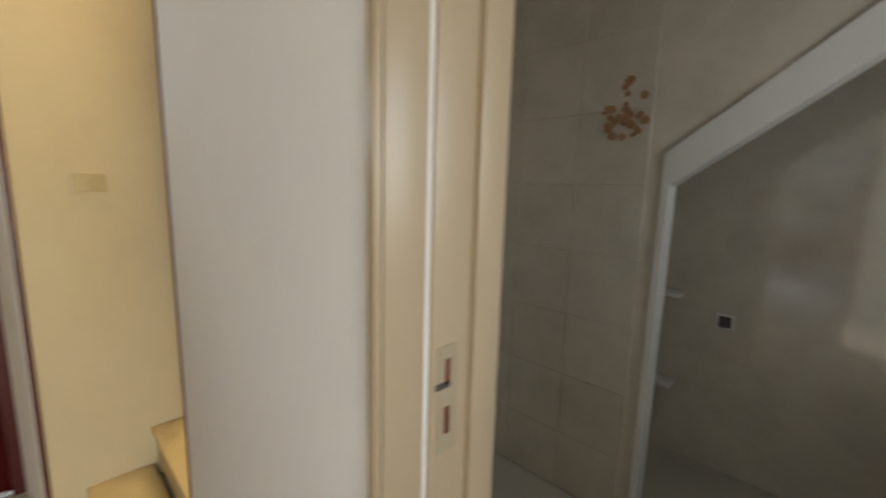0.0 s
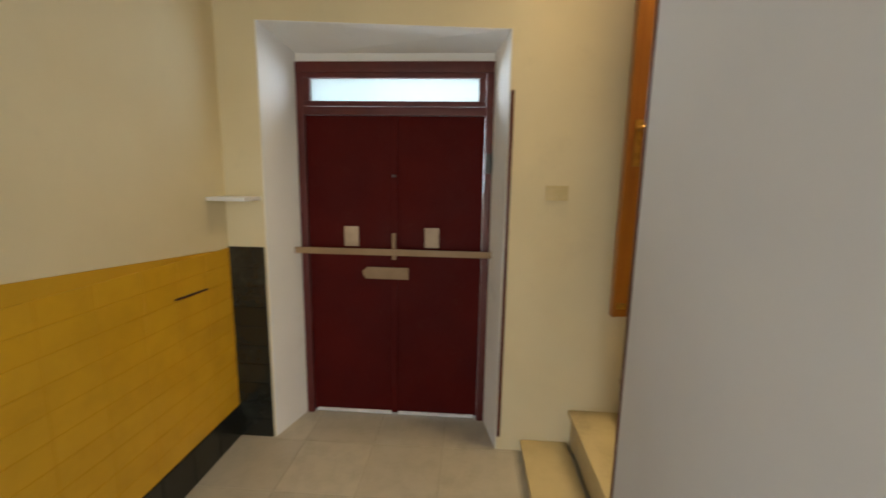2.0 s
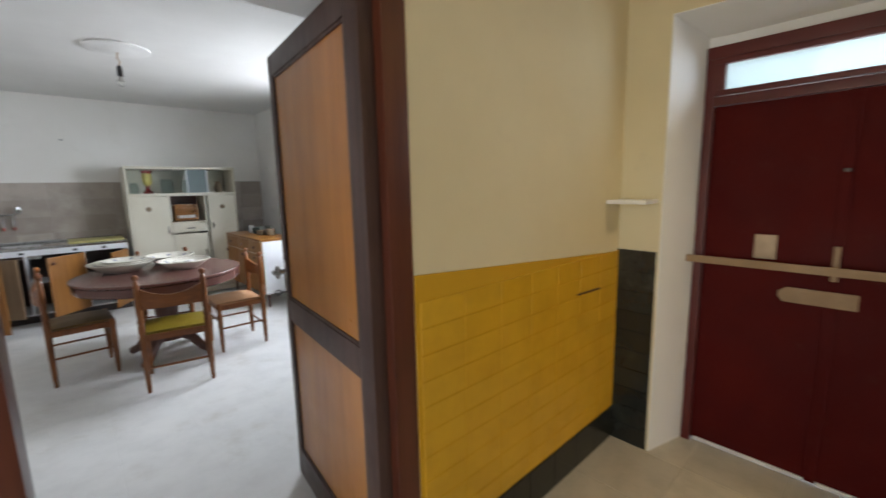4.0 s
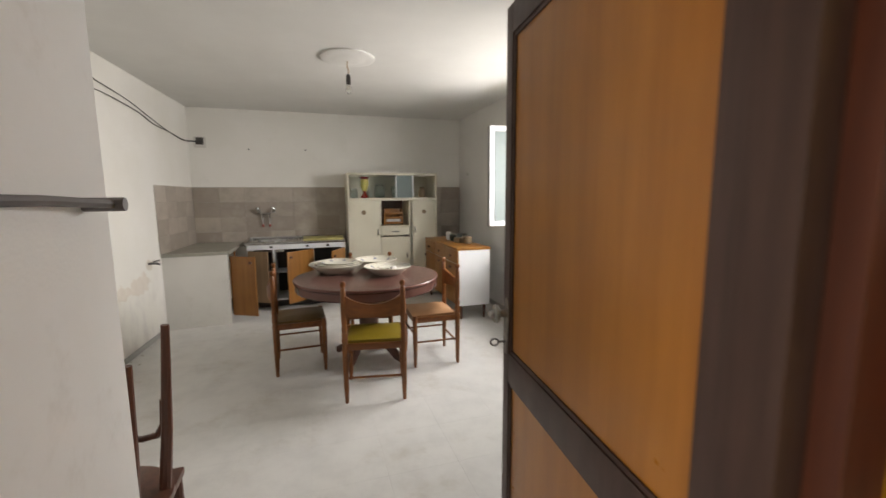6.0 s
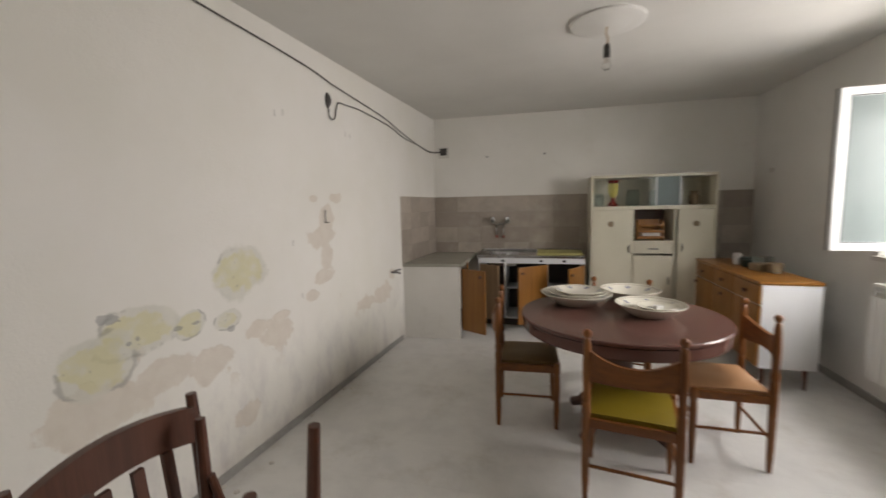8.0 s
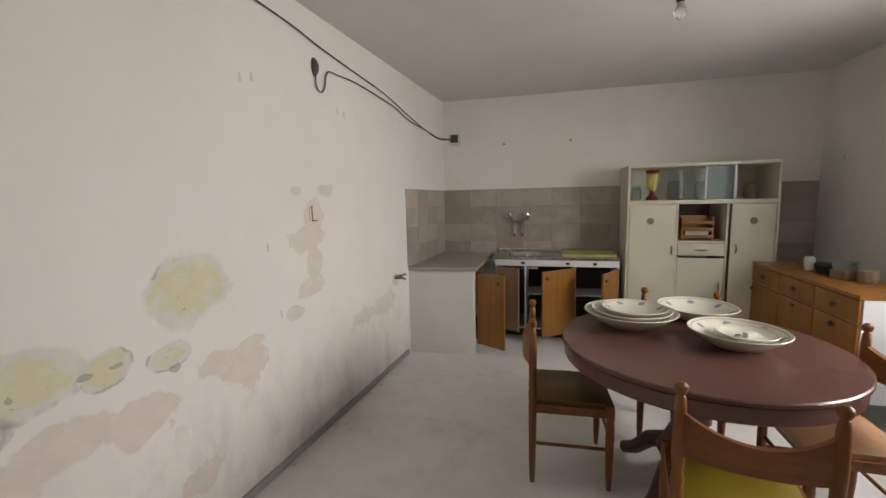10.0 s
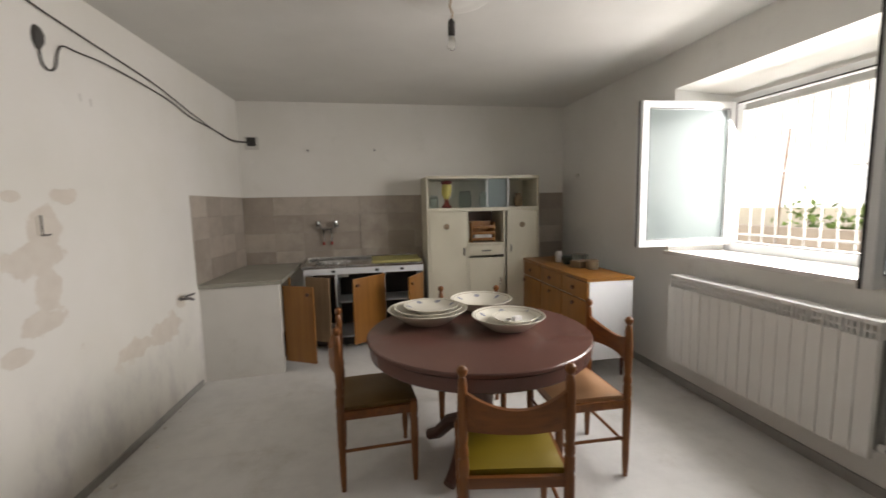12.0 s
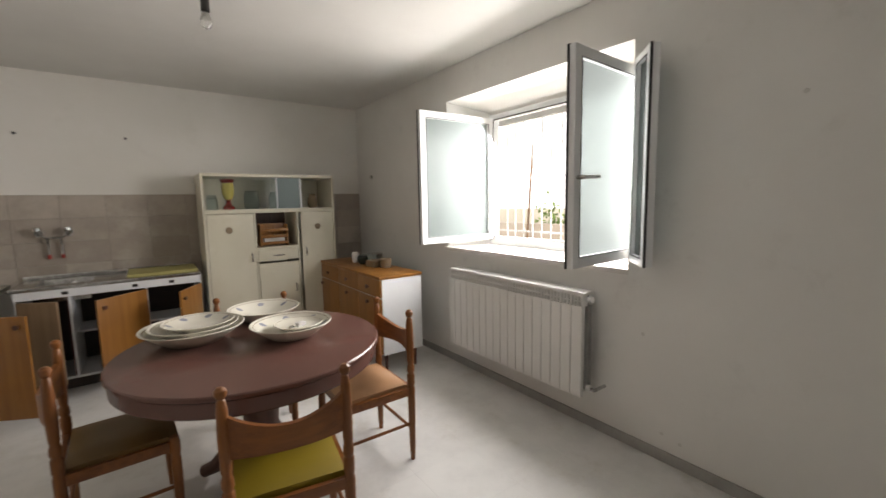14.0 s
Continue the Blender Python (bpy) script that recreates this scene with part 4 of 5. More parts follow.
def dining_chair(m, seat_mat, label):
    """Back posts at y = 0, facing +y."""
    ch = thing("dining_chair", m, label, "chair", "chairs round the table")
    w, d = 0.21, 0.39
    for x in (-w, w):
        prof = [(0.013, 0.0), (0.018, 0.1), (0.021, 0.30), (0.022, 0.44), (0.018, 0.455), (0.022, 0.47), (0.022, 0.52), (0.017, 0.53), (0.022, 0.545), (0.021, 0.57), (0.016, 0.585),
                (0.019, 0.60), (0.022, 0.70), (0.019, 0.82), (0.015, 0.855), (0.010, 0.862), (0.016, 0.867), (0.022, 0.882), (0.020, 0.895), (0.010, 0.905)]
        part("back_post", lathe(B(), prof, 14, (x, 0)), M["chair_wood"], ch)
        prof = [(0.012, 0.0), (0.018, 0.1), (0.022, 0.28), (0.021, 0.36), (0.018, 0.38), (0.022, 0.39), (0.022, 0.44), (0.019, 0.465)]
        part("front_leg", lathe(B(), prof, 12, (x, d)), M["chair_wood"], ch)
    n = 14
    rail = B()
    rows = []
    for k in range(n + 1):
        u = -1 + 2 * k / n
        x = u * (w - 0.012)
        y = -0.045 * (1 - u * u)
        top = 0.80 - 0.055 * (1 - u * u)
        low = 0.645 + 0.006 * (1 - u * u)
        rows.append([rail.verts.new((x, y + e, z)) for e, z in ((-0.011, low), (0.011, low), (0.011, top), (-0.011, top))])
    for a, b in zip(rows, rows[1:]):
        for i in range(4):
            rail.faces.new((a[i], a[(i + 1) % 4], b[(i + 1) % 4], b[i]))
    rail.faces.new(rows[0])
    rail.faces.new(rows[-1][::-1])
    bmesh.ops.recalc_face_normals(rail, faces=rail.faces)
    part("backrest", rail, M["chair_rail"], ch)
    for lo, hi in (((-w, -0.011, 0.40), (w, 0.011, 0.447)), ((-w, d - 0.011, 0.40), (w, d + 0.011, 0.447))):
        part("seat_rail", box(B(), lo, hi, 0.004), M["chair_rail"], ch)
    for x in (-w, w):
        part("seat_rail", box(B(), (x - 0.011, 0, 0.40), (x + 0.011, d, 0.447), 0.004), M["chair_rail"], ch)
    pad = B()
    box(pad, (-w + 0.012, 0.02, 0.43), (w - 0.012, d + 0.018, 0.47))
    bmesh.ops.subdivide_edges(pad, edges=pad.edges[:], cuts=6, use_grid_fill=True)
    for v in pad.verts:
        if v.co.z > 0.465:
            u, q = v.co.x / w, (v.co.y - 0.21) / 0.2
            v.co.z += 0.016 * max(0, 1 - u ** 4) * max(0, 1 - q ** 4) - 0.010 * max(abs(u), abs(q)) ** 6
    part("seat", pad, seat_mat, ch, "padded vinyl seat")
    for x in (-w, w):
        part("stretcher", tube(B(), [(x, 0, 0.225), (x, d, 0.225)], 0.009), M["chair_wood"], ch)
    part("stretcher", tube(B(), [(-w, d, 0.29), (w, d, 0.29)], 0.009), M["chair_wood"], ch)
    part("stretcher", tube(B(), [(-w, 0, 0.19), (w, 0, 0.19)], 0.009), M["chair_wood"], ch)
    return ch


dining_chair(pose(-0.077, -3.56, 0, 0, 0, 170.5), M["olive"], "chestnut wooden dining chair with turned posts and an olive vinyl seat")
dining_chair(pose(0.66, -4.44, 0, 0, 0, 93), M["brown_seat"], "chestnut wooden dining chair with turned posts and a brown vinyl seat")
dining_chair(pose(-0.89, -4.25, 0, 0, 0, -91), M["tan_seat"], "chestnut wooden dining chair with turned posts and a tan vinyl seat")
dining_chair(pose(-0.26, -5.09, 0, 0, 0, -11), M["brown_seat"], "chestnut wooden dining chair pushed in behind the table")


def dish(where, r, h, name, label, motif=True):
    ob = thing(name, pose(*where), label, "bowl")
    prof = [(0.0, 0.006), (r * 0.45, 0.004), (r * 0.5, 0.0), (r * 0.55, 0.004), (r * 0.8, h * 0.55), (r * 0.985, h * 0.95), (r, h), (r * 0.985, h + 0.003), (r * 0.95, h * 0.98), (r * 0.75, h * 0.62), (r * 0.5, 0.018), (0.0, 0.014)]
    part("bowl", lathe(B(), prof, 48, close=False), M["ceramic"], ob)
    ring = B()
    lathe(ring, [(r * 0.90, h * 0.9 + 0.0035), (r * 0.915, h * 0.925 + 0.0035)], 48, close=False)
    part("rim_line", ring, M["brown_motif"], ob, "thin brown painted line")
    if motif:
        for k in range(7):
            a = 6.283 * k / 7 + r * 9
            q = Vector((math.cos(a), math.sin(a), 0)) * r * 0.80
            bm = B()
            pts = [(q.x + 0.02 * math.cos(i) * (1 + 0.4 * math.sin(3 * i)), q.y + 0.014 * math.sin(i)) for i in (0, 1, 2, 3, 4, 5)]
            zz = h * 0.70 + 0.002
            f = [bm.verts.new((x, y, zz + (math.hypot(x, y) - r * 0.80) * (h * 0.36 / (r * 0.2)))) for x, y in pts]
            bm.faces.new(f)
            part("flower_motif", bm, M["blue_motif"], ob, "faded blue painted flower")
    return ob


dish((0.12, -4.62, TZ), 0.25, 0.085, "serving_bowl", "large cream ceramic serving bowl on the table")
dish((0.115, -4.625, TZ + 0.026), 0.215, 0.068, "serving_bowl", "cream ceramic bowl stacked in a larger one", False)
dish((0.095, -4.63, TZ + 0.056), 0.175, 0.048, "serving_bowl", "small cream ceramic dish on a stack of bowls")
dish((-0.325, -4.37, TZ), 0.215, 0.078, "serving_bowl", "cream ceramic serving bowl with faded blue flowers")
dish((-0.36, -4.36, TZ + 0.034), 0.130, 0.035, "serving_bowl", "small cream dish resting in a bowl", False)
dish((-0.285, -4.83, TZ), 0.215, 0.078, "serving_bowl", "cream ceramic serving bowl with faded blue flowers")
s = thing("small_box", pose(-0.37, -4.35, TZ + 0.05, 0, 0, 20), "tiny white box lying in a dish", "box")
part("body", box(B(), (-0.025, -0.016, 0), (0.025, 0.016, 0.022), 0.003), M["paper"], s)
s = thing("metal_cap", pose(-0.315, -4.33, TZ + 0.051), "small grey metal cap lying in a dish", "cap")
part("cap", lathe(B(), [(0.016, 0), (0.018, 0.008), (0.012, 0.014)], 12), M["steel"], s)

# ---------- the old chairs by the door ----------
oc = thing("slat_back_chair", pose(1.05, -2.19, 0), "dark brown wooden chair with a slatted back", "chair", "old chairs")
for y in (-0.2, 0.2):
    part("back_post", tube(B(), [(0.20, y, 0), (0.20, y, 0.45), (0.22, y * 1.02, 0.75), (0.245, y * 1.04, 1.02)], [0.016, 0.02, 0.019, 0.014], 10), M["old_wood"], oc)
    part("front_leg", tube(B(), [(-0.2, y, 0), (-0.19, y, 0.43)], [0.014, 0.02], 10), M["old_wood"], oc)
top = B()
rows = []
for k in range(11):
    u = -1 + 0.2 * k
    rows.append([top.verts.new((0.235 + 0.03 * (1 - u * u) + dx, u * 0.2, z + 0.025 * (1 - u * u))) for dx, z in ((-0.012, 0.885), (0.012, 0.885), (0.016, 0.985), (-0.008, 0.985))])
for a, b in zip(rows, rows[1:]):
    for i in range(4):
        top.faces.new((a[i], a[(i + 1) % 4], b[(i + 1) % 4], b[i]))
top.faces.new(rows[0])
top.faces.new(rows[-1][::-1])
bmesh.ops.recalc_face_normals(top, faces=top.faces)
part("top_rail", top, M["old_wood"], oc)
part("low_rail", box(B(), (0.2, -0.2, 0.56), (0.222, 0.2, 0.60), 0.004), M["old_wood"], oc)
for k in range(4):
    y = -0.12 + 0.08 * k
    part("slat", hexa(B(), [(0.205, y - 0.014, 0.59), (0.218, y - 0.014, 0.59), (0.218, y + 0.014, 0.59), (0.205, y + 0.014, 0.59)],
                      [(0.24, y - 0.014, 0.90), (0.253, y - 0.014, 0.90), (0.253, y + 0.014, 0.90), (0.24, y + 0.014, 0.90)]), M["old_wood"], oc)
part("seat", box(B(), (-0.22, -0.21, 0.43), (0.21, 0.21, 0.46), 0.01), M["old_wood"], oc)
uc = thing("upturned_chair", pose(1.02, -2.19, 0.46), "dark bentwood chair turned upside down on another chair", "chair", "old chairs")
part("seat", lathe(B(), [(0.19, 0.002), (0.21, 0.01), (0.21, 0.035), (0.19, 0.045)], 28), M["old_wood"], uc)
for x, y, h in ((-0.225, -0.035, 0.62), (-0.15, 0.075, 0.53), (0.2, -0.16, 0.52), (0.17, 0.14, 0.52)):
    part("leg", tube(B(), [(x * 0.8, y * 0.8, 0.03), (x * 0.9, y * 0.9, 0.25), (x, y, h)], [0.02, 0.018, 0.013], 10), M["old_wood"], uc)
part("brace", tube(B(), [(-0.198, -0.035, 0.36), (-0.19, -0.04, 0.27), (-0.165, -0.055, 0.225), (-0.11, -0.08, 0.205), (0.0, -0.12, 0.2), (0.08, -0.145, 0.21), (0.125, -0.155, 0.245), (0.15, -0.155, 0.30), (0.17, -0.15, 0.37)], 0.011, 8), M["old_wood"], uc)

# ---------- cream dresser cupboard ----------
cab = thing("kitchen_cupboard", pose(-0.825, BACK + 0.012, 0), "tall cream painted kitchen cupboard with sliding glass on top", "cupboard")
w2, dp, H = 0.655, 0.485, 1.83
body = B()
box(body, (-w2, 0, 0.03), (-w2 + 0.022, dp, H), 0.003)
box(body, (w2 - 0.022, 0, 0.03), (w2, dp, H), 0.003)
box(body, (-w2 + 0.022, 0, H - 0.03), (w2 - 0.022, dp + 0.008, H), 0.003)
box(body, (-w2 + 0.022, 0, 1.435), (w2 - 0.022, dp, 1.475), 0.003)
box(body, (-w2 + 0.022, 0, 0.03), (w2 - 0.022, dp - 0.02, 0.10))
box(body, (-w2 + 0.022, 0.0, 0.1), (w2 - 0.022, 0.012, H - 0.03))
box(body, (0.188, 0.012, 0.1), (0.205, dp, 1.435))
box(body, (-0.245, 0.012, 0.1), (-0.228, dp, 1.435))
box(body, (-0.228, 0.012, 1.055), (0.188, dp, 1.075))
part("carcass", body, M["cream"], cab)
part("niche_lining", box(B(), (-0.227, 0.013, 1.076), (0.187, 0.02, 1.434)), M["old_wood"], cab, "dark wooden niche back")


def pull(parent, p, d, length=0.09, mat="chrome"):
    """A bowed handle on a face that looks to +y; d: 'z' upright, 'x' level."""
    x, y, z = p
    pts = [(-0.5, 0.0), (-0.42, 0.016), (0, 0.024), (0.42, 0.016), (0.5, 0.0)]
    part("handle", tube(B(), [(x + (a * length if d == "x" else 0), y + b, z + (a * length if d == "z" else 0)) for a, b in pts], [0.005, 0.007, 0.009, 0.007, 0.005], 8), M[mat], parent, "worn chrome handle")


dl = part("door", box(B(), (0.209, dp - 0.018, 0.11), (w2 - 0.026, dp + 0.004, 1.43), 0.004), M["cream"], cab)
pull(dl, (0.245, dp + 0.004, 0.98), "z")
dr = part("door", box(B(), (-w2 + 0.026, dp - 0.018, 0.11), (-0.268, dp + 0.004, 1.43), 0.004), M["cream"], cab)
pull(dr, (-0.31, dp + 0.004, 1.0), "z")
dm = part("door", box(B(), (-0.222, dp - 0.018, 0.11), (0.183, dp + 0.004, 0.905), 0.004), M["cream"], cab)
pull(dm, (-0.18, dp + 0.004, 0.62), "z")
dw = part("drawer", box(B(), (-0.222, dp - 0.018, 0.93), (0.183, dp + 0.006, 1.05), 0.004), M["cream"], cab)
pull(dw, (-0.02, dp + 0.006, 0.985), "x", 0.11)
for d, x in ((dl, 0.44), (dr, -0.45)):
    part("rosette", lathe(B(), [(0.03, 0), (0.033, 0.003), (0.02, 0.006)], 10), M["brown_box"], d, "small faded round ornament").matrix_local = pose(x, dp + 0.004, 1.27, -90)
for x0, x1, y in ((-0.04, w2 - 0.03, dp - 0.03), (-0.30, 0.0, dp - 0.045), (-w2 + 0.03, -0.28, dp - 0.03)):
    if x0 > -0.5:
        p = part("sliding_pane", box(B(), (x0, y, 1.478), (x1, y + 0.005, H - 0.032)), M["clear"], cab, "sliding clear glass pane")
        p.visible_shadow = False
part("pane_edge", box(B(), (-0.05, dp - 0.032, 1.478), (-0.035, dp - 0.02, H - 0.032)), M["white_lam"], cab, "white glass edge strip")
part("pane_edge", box(B(), (-0.305, dp - 0.046, 1.478), (-0.285, dp - 0.03, H - 0.032)), M["white_lam"], cab, "white glass edge strip")
fz = part("sliding_pane", box(B(), (-0.285, dp - 0.05, 1.478), (-0.05, dp - 0.046, H - 0.032)), M["frosted"], cab, "pale frosted glass pane")


def vessel(name, where, prof, mat, label, category):
    ob = thing(name, pose(*where), label, category)
    part("body", lathe(B(), prof, 20), M[mat], ob)
    return ob


cy = BACK + 0.3
v = vessel("vase", (-0.43, cy, 1.476), [(0.055, 0), (0.06, 0.02), (0.03, 0.05), (0.022, 0.08), (0.03, 0.10)], "vase_red", "yellow vase with a dark red foot", "vase")
part("cup", lathe(B(), [(0.03, 0.10), (0.055, 0.15), (0.06, 0.24), (0.05, 0.27)], 20), M["vase_yellow"], v, "yellow glazed bowl of the vase")
part("rim", lathe(B(), [(0.05, 0.27), (0.066, 0.29), (0.066, 0.305), (0.05, 0.31)], 20), M["vase_red"], v)
vessel("glass_jar", (-0.28, cy, 1.476), [(0.045, 0), (0.05, 0.02), (0.05, 0.11), (0.04, 0.12), (0.04, 0.145)], "jar_glass", "small pale glass jar on the shelf", "jar")
vessel("glass_jug", (-0.66, cy - 0.05, 1.476), [(0.06, 0), (0.075, 0.03), (0.075, 0.14), (0.06, 0.17), (0.065, 0.19)], "jar_glass", "pale glass jug on the shelf", "jug")
vessel("glass_jug", (-0.90, cy - 0.05, 1.476), [(0.05, 0), (0.06, 0.03), (0.065, 0.12), (0.045, 0.18)], "jar_glass", "pale glass jug on the shelf", "jug")
vessel("brown_jar", (-1.30, cy, 1.476), [(0.04, 0), (0.055, 0.03), (0.055, 0.10), (0.035, 0.13), (0.04, 0.16)], "brown_box", "brown stoneware jar on the shelf", "jar")
lr = thing("letter_rack", pose(-0.83, BACK + 0.35, 1.076), "small orange wooden letter rack", "rack")
for z in (0.02, 0.09, 0.16):
    part("slat", box(B(), (-0.14, 0.08, z), (0.14, 0.092, z + 0.03), 0.003), M["cab_wood"], lr)
for x in (-0.14, 0.128):
    part("side", box(B(), (x, -0.06, 0), (x + 0.014, 0.08, 0.23), 0.003), M["cab_wood"], lr)
part("back_board", box(B(), (-0.126, -0.06, 0), (0.126, -0.05, 0.24), 0.003), M["cab_wood"], lr)
part("paper", box(B(), (-0.11, -0.02, 0.02), (0.10, 0.05, 0.1), 0.002), M["paper"], lr, "folded white papers")

# ---------- orange chest of drawers with white sides ----------
ds = thing("sideboard", pose(-1.715, -5.19, -0.02), "orange wooden sideboard with white laminate sides on thin legs", "sideboard")
L, Dp = 1.44, 0.42
part("carcass", box(B(), (0.0, -L, 0.20), (Dp - 0.02, 0, 0.875), 0.003), M["white_lam"], ds, "white laminate case")
part("top", box(B(), (-0.008, -L - 0.006, 0.876), (Dp + 0.006, 0.006, 0.902), 0.004), M["cab_wood"], ds, "orange wooden top")
cols = [(0.0, 0.46), (0.46, 0.95), (0.95, 1.44)]
for a, b in cols:
    d1 = part("drawer", box(B(), (Dp - 0.019, -b + 0.006, 0.715), (Dp, -a - 0.006, 0.868), 0.003), M["cab_wood"], ds)
    d2 = part("door", box(B(), (Dp - 0.019, -b + 0.006, 0.21), (Dp, -a - 0.006, 0.703), 0.003), M["cab_wood"], ds)
    for par, z, y in ((d1, 0.79, -(a + b) / 2), (d2, 0.655, -b + 0.07 if a > 0.9 else -(a + b) / 2)):
        part("knob", tube(B(), [(Dp, y, z), (Dp + 0.012, y, z), (Dp + 0.014, y, z), (Dp + 0.028, y, z)], [0.008, 0.008, 0.02, 0.017], 10), M["old_wood"], par, "dark round wooden knob")
for x, y in ((0.05, -0.06), (Dp - 0.07, -0.06), (0.05, -L + 0.06), (Dp - 0.07, -L + 0.06)):
    part("leg", tube(B(), [(x, y, 0.20), (x, y, 0.02)], [0.02, 0.012], 10), M["old_wood"], ds)
vessel("white_cup", (-1.52, -6.18, 0.882), [(0.03, 0), (0.036, 0.02), (0.038, 0.09), (0.03, 0.11)], "paper", "small white printed cup on the sideboard", "cup")
vessel("dark_pot", (-1.55, -6.02, 0.882), [(0.05, 0), (0.07, 0.03), (0.075, 0.07), (0.06, 0.09)], "green_pot", "squat dark green pot on the sideboard", "pot")
vessel("glass_bowl", (-1.62, -5.92, 0.882), [(0.05, 0), (0.08, 0.05), (0.085, 0.11), (0.08, 0.11)], "jar_glass", "grey glass bowl on the sideboard", "bowl")
s = thing("wicker_box", pose(-1.58, -5.72, 0.882, 0, 0, 15), "low brown woven box on the sideboard", "box")
part("body", box(B(), (-0.08, -0.13, 0), (0.08, 0.0, 0.065), 0.006), M["brown_box"], s)
part("body", lathe(B(), [(0.05, 0), (0.058, 0.02), (0.058, 0.085), (0.05, 0.09)], 16, (0.0, 0.075)), M["brown_box"], s)

# ---------- masonry counter and sink unit ----------
ct = thing("masonry_counter", pose(1.29, -5.92, 0), "whitewashed masonry counter with a grey stone top", "counter")
part("front_wall", prism(B(), [(0.0, -0.04), (0.0, 0.0 - 0.12), (0.65, -0.06), (0.65, 0.0)], 0, 0.835), M["counter_side"], ct, "whitewashed plaster front")
part("end_pier", box(B(), (0.004, -0.13, 0), (0.05, -0.055, 0.834), 0.004), M["reveal"], ct)
# shelf coloured near-black for the shade under the counter
part("back_shelf", box(B(), (0.05, -1.19, 0.03), (0.53, -0.13, 0.06)), M["inside_shade"], ct)
part("worktop", prism(B(), [(-0.03, -0.03), (-0.02, -1.19), (0.575, -1.19), (0.645, 0.0), (0.645, 0.02)], 0.836, 0.872), M["counter_top"], ct, "grey stone worktop")


def cab_door(parent, hinge, angle, width, z0, z1, label, mat="cab_wood", swing=1):
    s = swing
    d = part("door", box(B(), (0, -0.009, z0), (width, 0.009, z1), 0.002), M[mat], parent, label)
    d.matrix_local = pose(hinge[0], hinge[1], 0, 0, 0, angle)
    k = part("knob", tube(B(), [(width - 0.05, s * 0.009, z1 - 0.07), (width - 0.05, s * 0.03, z1 - 0.07)], [0.012, 0.018], 10), M["old_wood"], d)
    part("back_face", box(B(), (0.004, min(-s * 0.0105, -s * 0.0085), z0 + 0.004), (width - 0.004, max(-s * 0.0105, -s * 0.0085), z1 - 0.004)), M["cab_back"], d)
    return d


cab_door(ct, (-0.012, -0.15), 152, 0.33, 0.08, 0.80, "open orange cupboard door", "cab_wood", -1)
part("divider", box(B(), (0.0, -0.60, 0.06), (0.02, -0.57, 0.835)), M["cab_wood"], ct)

sk = thing("sink_unit", pose(0.53, BACK + 0.012, 0), "white sink unit with open orange doors and a steel top", "sink unit")
S2, SD = 0.635, 0.53
body = B()
for x in (-S2, -0.215, 0.30, S2 - 0.018):
    box(body, (x, 0.0, 0.10), (x + 0.018, SD, 0.865), 0.002)
box(body, (-S2 + 0.018, 0, 0.10), (S2 - 0.018, SD - 0.005, 0.118))
box(body, (-S2 + 0.018, 0, 0.45), (0.3, SD - 0.15, 0.465))
part("carcass", body, M["white_lam"], sk)
# back coloured near-black for the shade inside the open unit
part("back_panel", box(B(), (-S2 + 0.018, 0.001, 0.12), (S2 - 0.018, 0.006, 0.79)), M["inside_shade"], sk, "back of the sink unit, coloured dark as shade")
part("top_rail", box(B(), (-S2, SD - 0.004, 0.80), (S2, SD + 0.014, 0.866), 0.003), M["white_lam"], sk)
for x in (0.33, -0.13, -0.40):
    part("label_plate", box(B(), (x - 0.02, SD + 0.0145, 0.82), (x + 0.02, SD + 0.018, 0.845), 0.002), M["bakelite"], sk)
# plinth takes the same shade colour
part("plinth", box(B(), (-S2 + 0.02, 0.02, 0.0), (S2 - 0.02, SD - 0.07, 0.10)), M["inside_shade"], sk)
top = B()
bx0, bx1, by0, by1 = 0.16, 0.52, 0.09, 0.46
box(top, (-S2, 0, 0.867), (bx0, SD + 0.02, 0.897), 0.004)
box(top, (bx1, 0, 0.867), (S2 + 0.02, SD + 0.02, 0.897), 0.004)
box(top, (bx0, 0, 0.867), (bx1, by0, 0.896))
box(top, (bx0, by1, 0.867), (bx1, SD + 0.02, 0.896))
box(top, (-S2, 0.0, 0.897), (S2 + 0.02, 0.025, 0.93), 0.004)
part("sink_top", top, M["steel"], sk, "stainless steel sink top")
bs = B()
hexa(bs, [(bx0, by0, 0.893), (bx1, by0, 0.893), (bx1, by1, 0.893), (bx0, by1, 0.893)], [(bx0 + 0.02, by0 + 0.02, 0.75), (bx1 - 0.02, by0 + 0.02, 0.75), (bx1 - 0.02, by1 - 0.02, 0.75), (bx0 + 0.02, by1 - 0.02, 0.75)])
bs.faces.ensure_lookup_table()
bmesh.ops.delete(bs, geom=[bs.faces[0]], context="FACES_ONLY")
part("basin", bs, M["steel"], sk)
cab_door(sk, (-0.205, SD + 0.016), 42, 0.44, 0.11, 0.79, "open orange sink unit door")
cab_door(sk, (-S2 + 0.01, SD + 0.016), 62, 0.40, 0.11, 0.79, "open orange sink unit door")
cab_door(sk, (0.615, SD + 0.02), 150, 0.29, 0.11, 0.79, "raw board door standing ajar", "cab_back")
part("side_board", box(B(), (0.318, 0.012, 0.12), (0.33, SD - 0.01, 0.79)), M["jamb_wood"], sk, "dark red-brown board")
bd = thing("yellow_board", pose(0.16, BACK + 0.06, 0.898), "yellow laminate board laid over the sink top", "board")
part("board", box(B(), (-0.25, 0.0, 0), (0.29, 0.43, 0.022), 0.003), M["yellow_board"], bd)

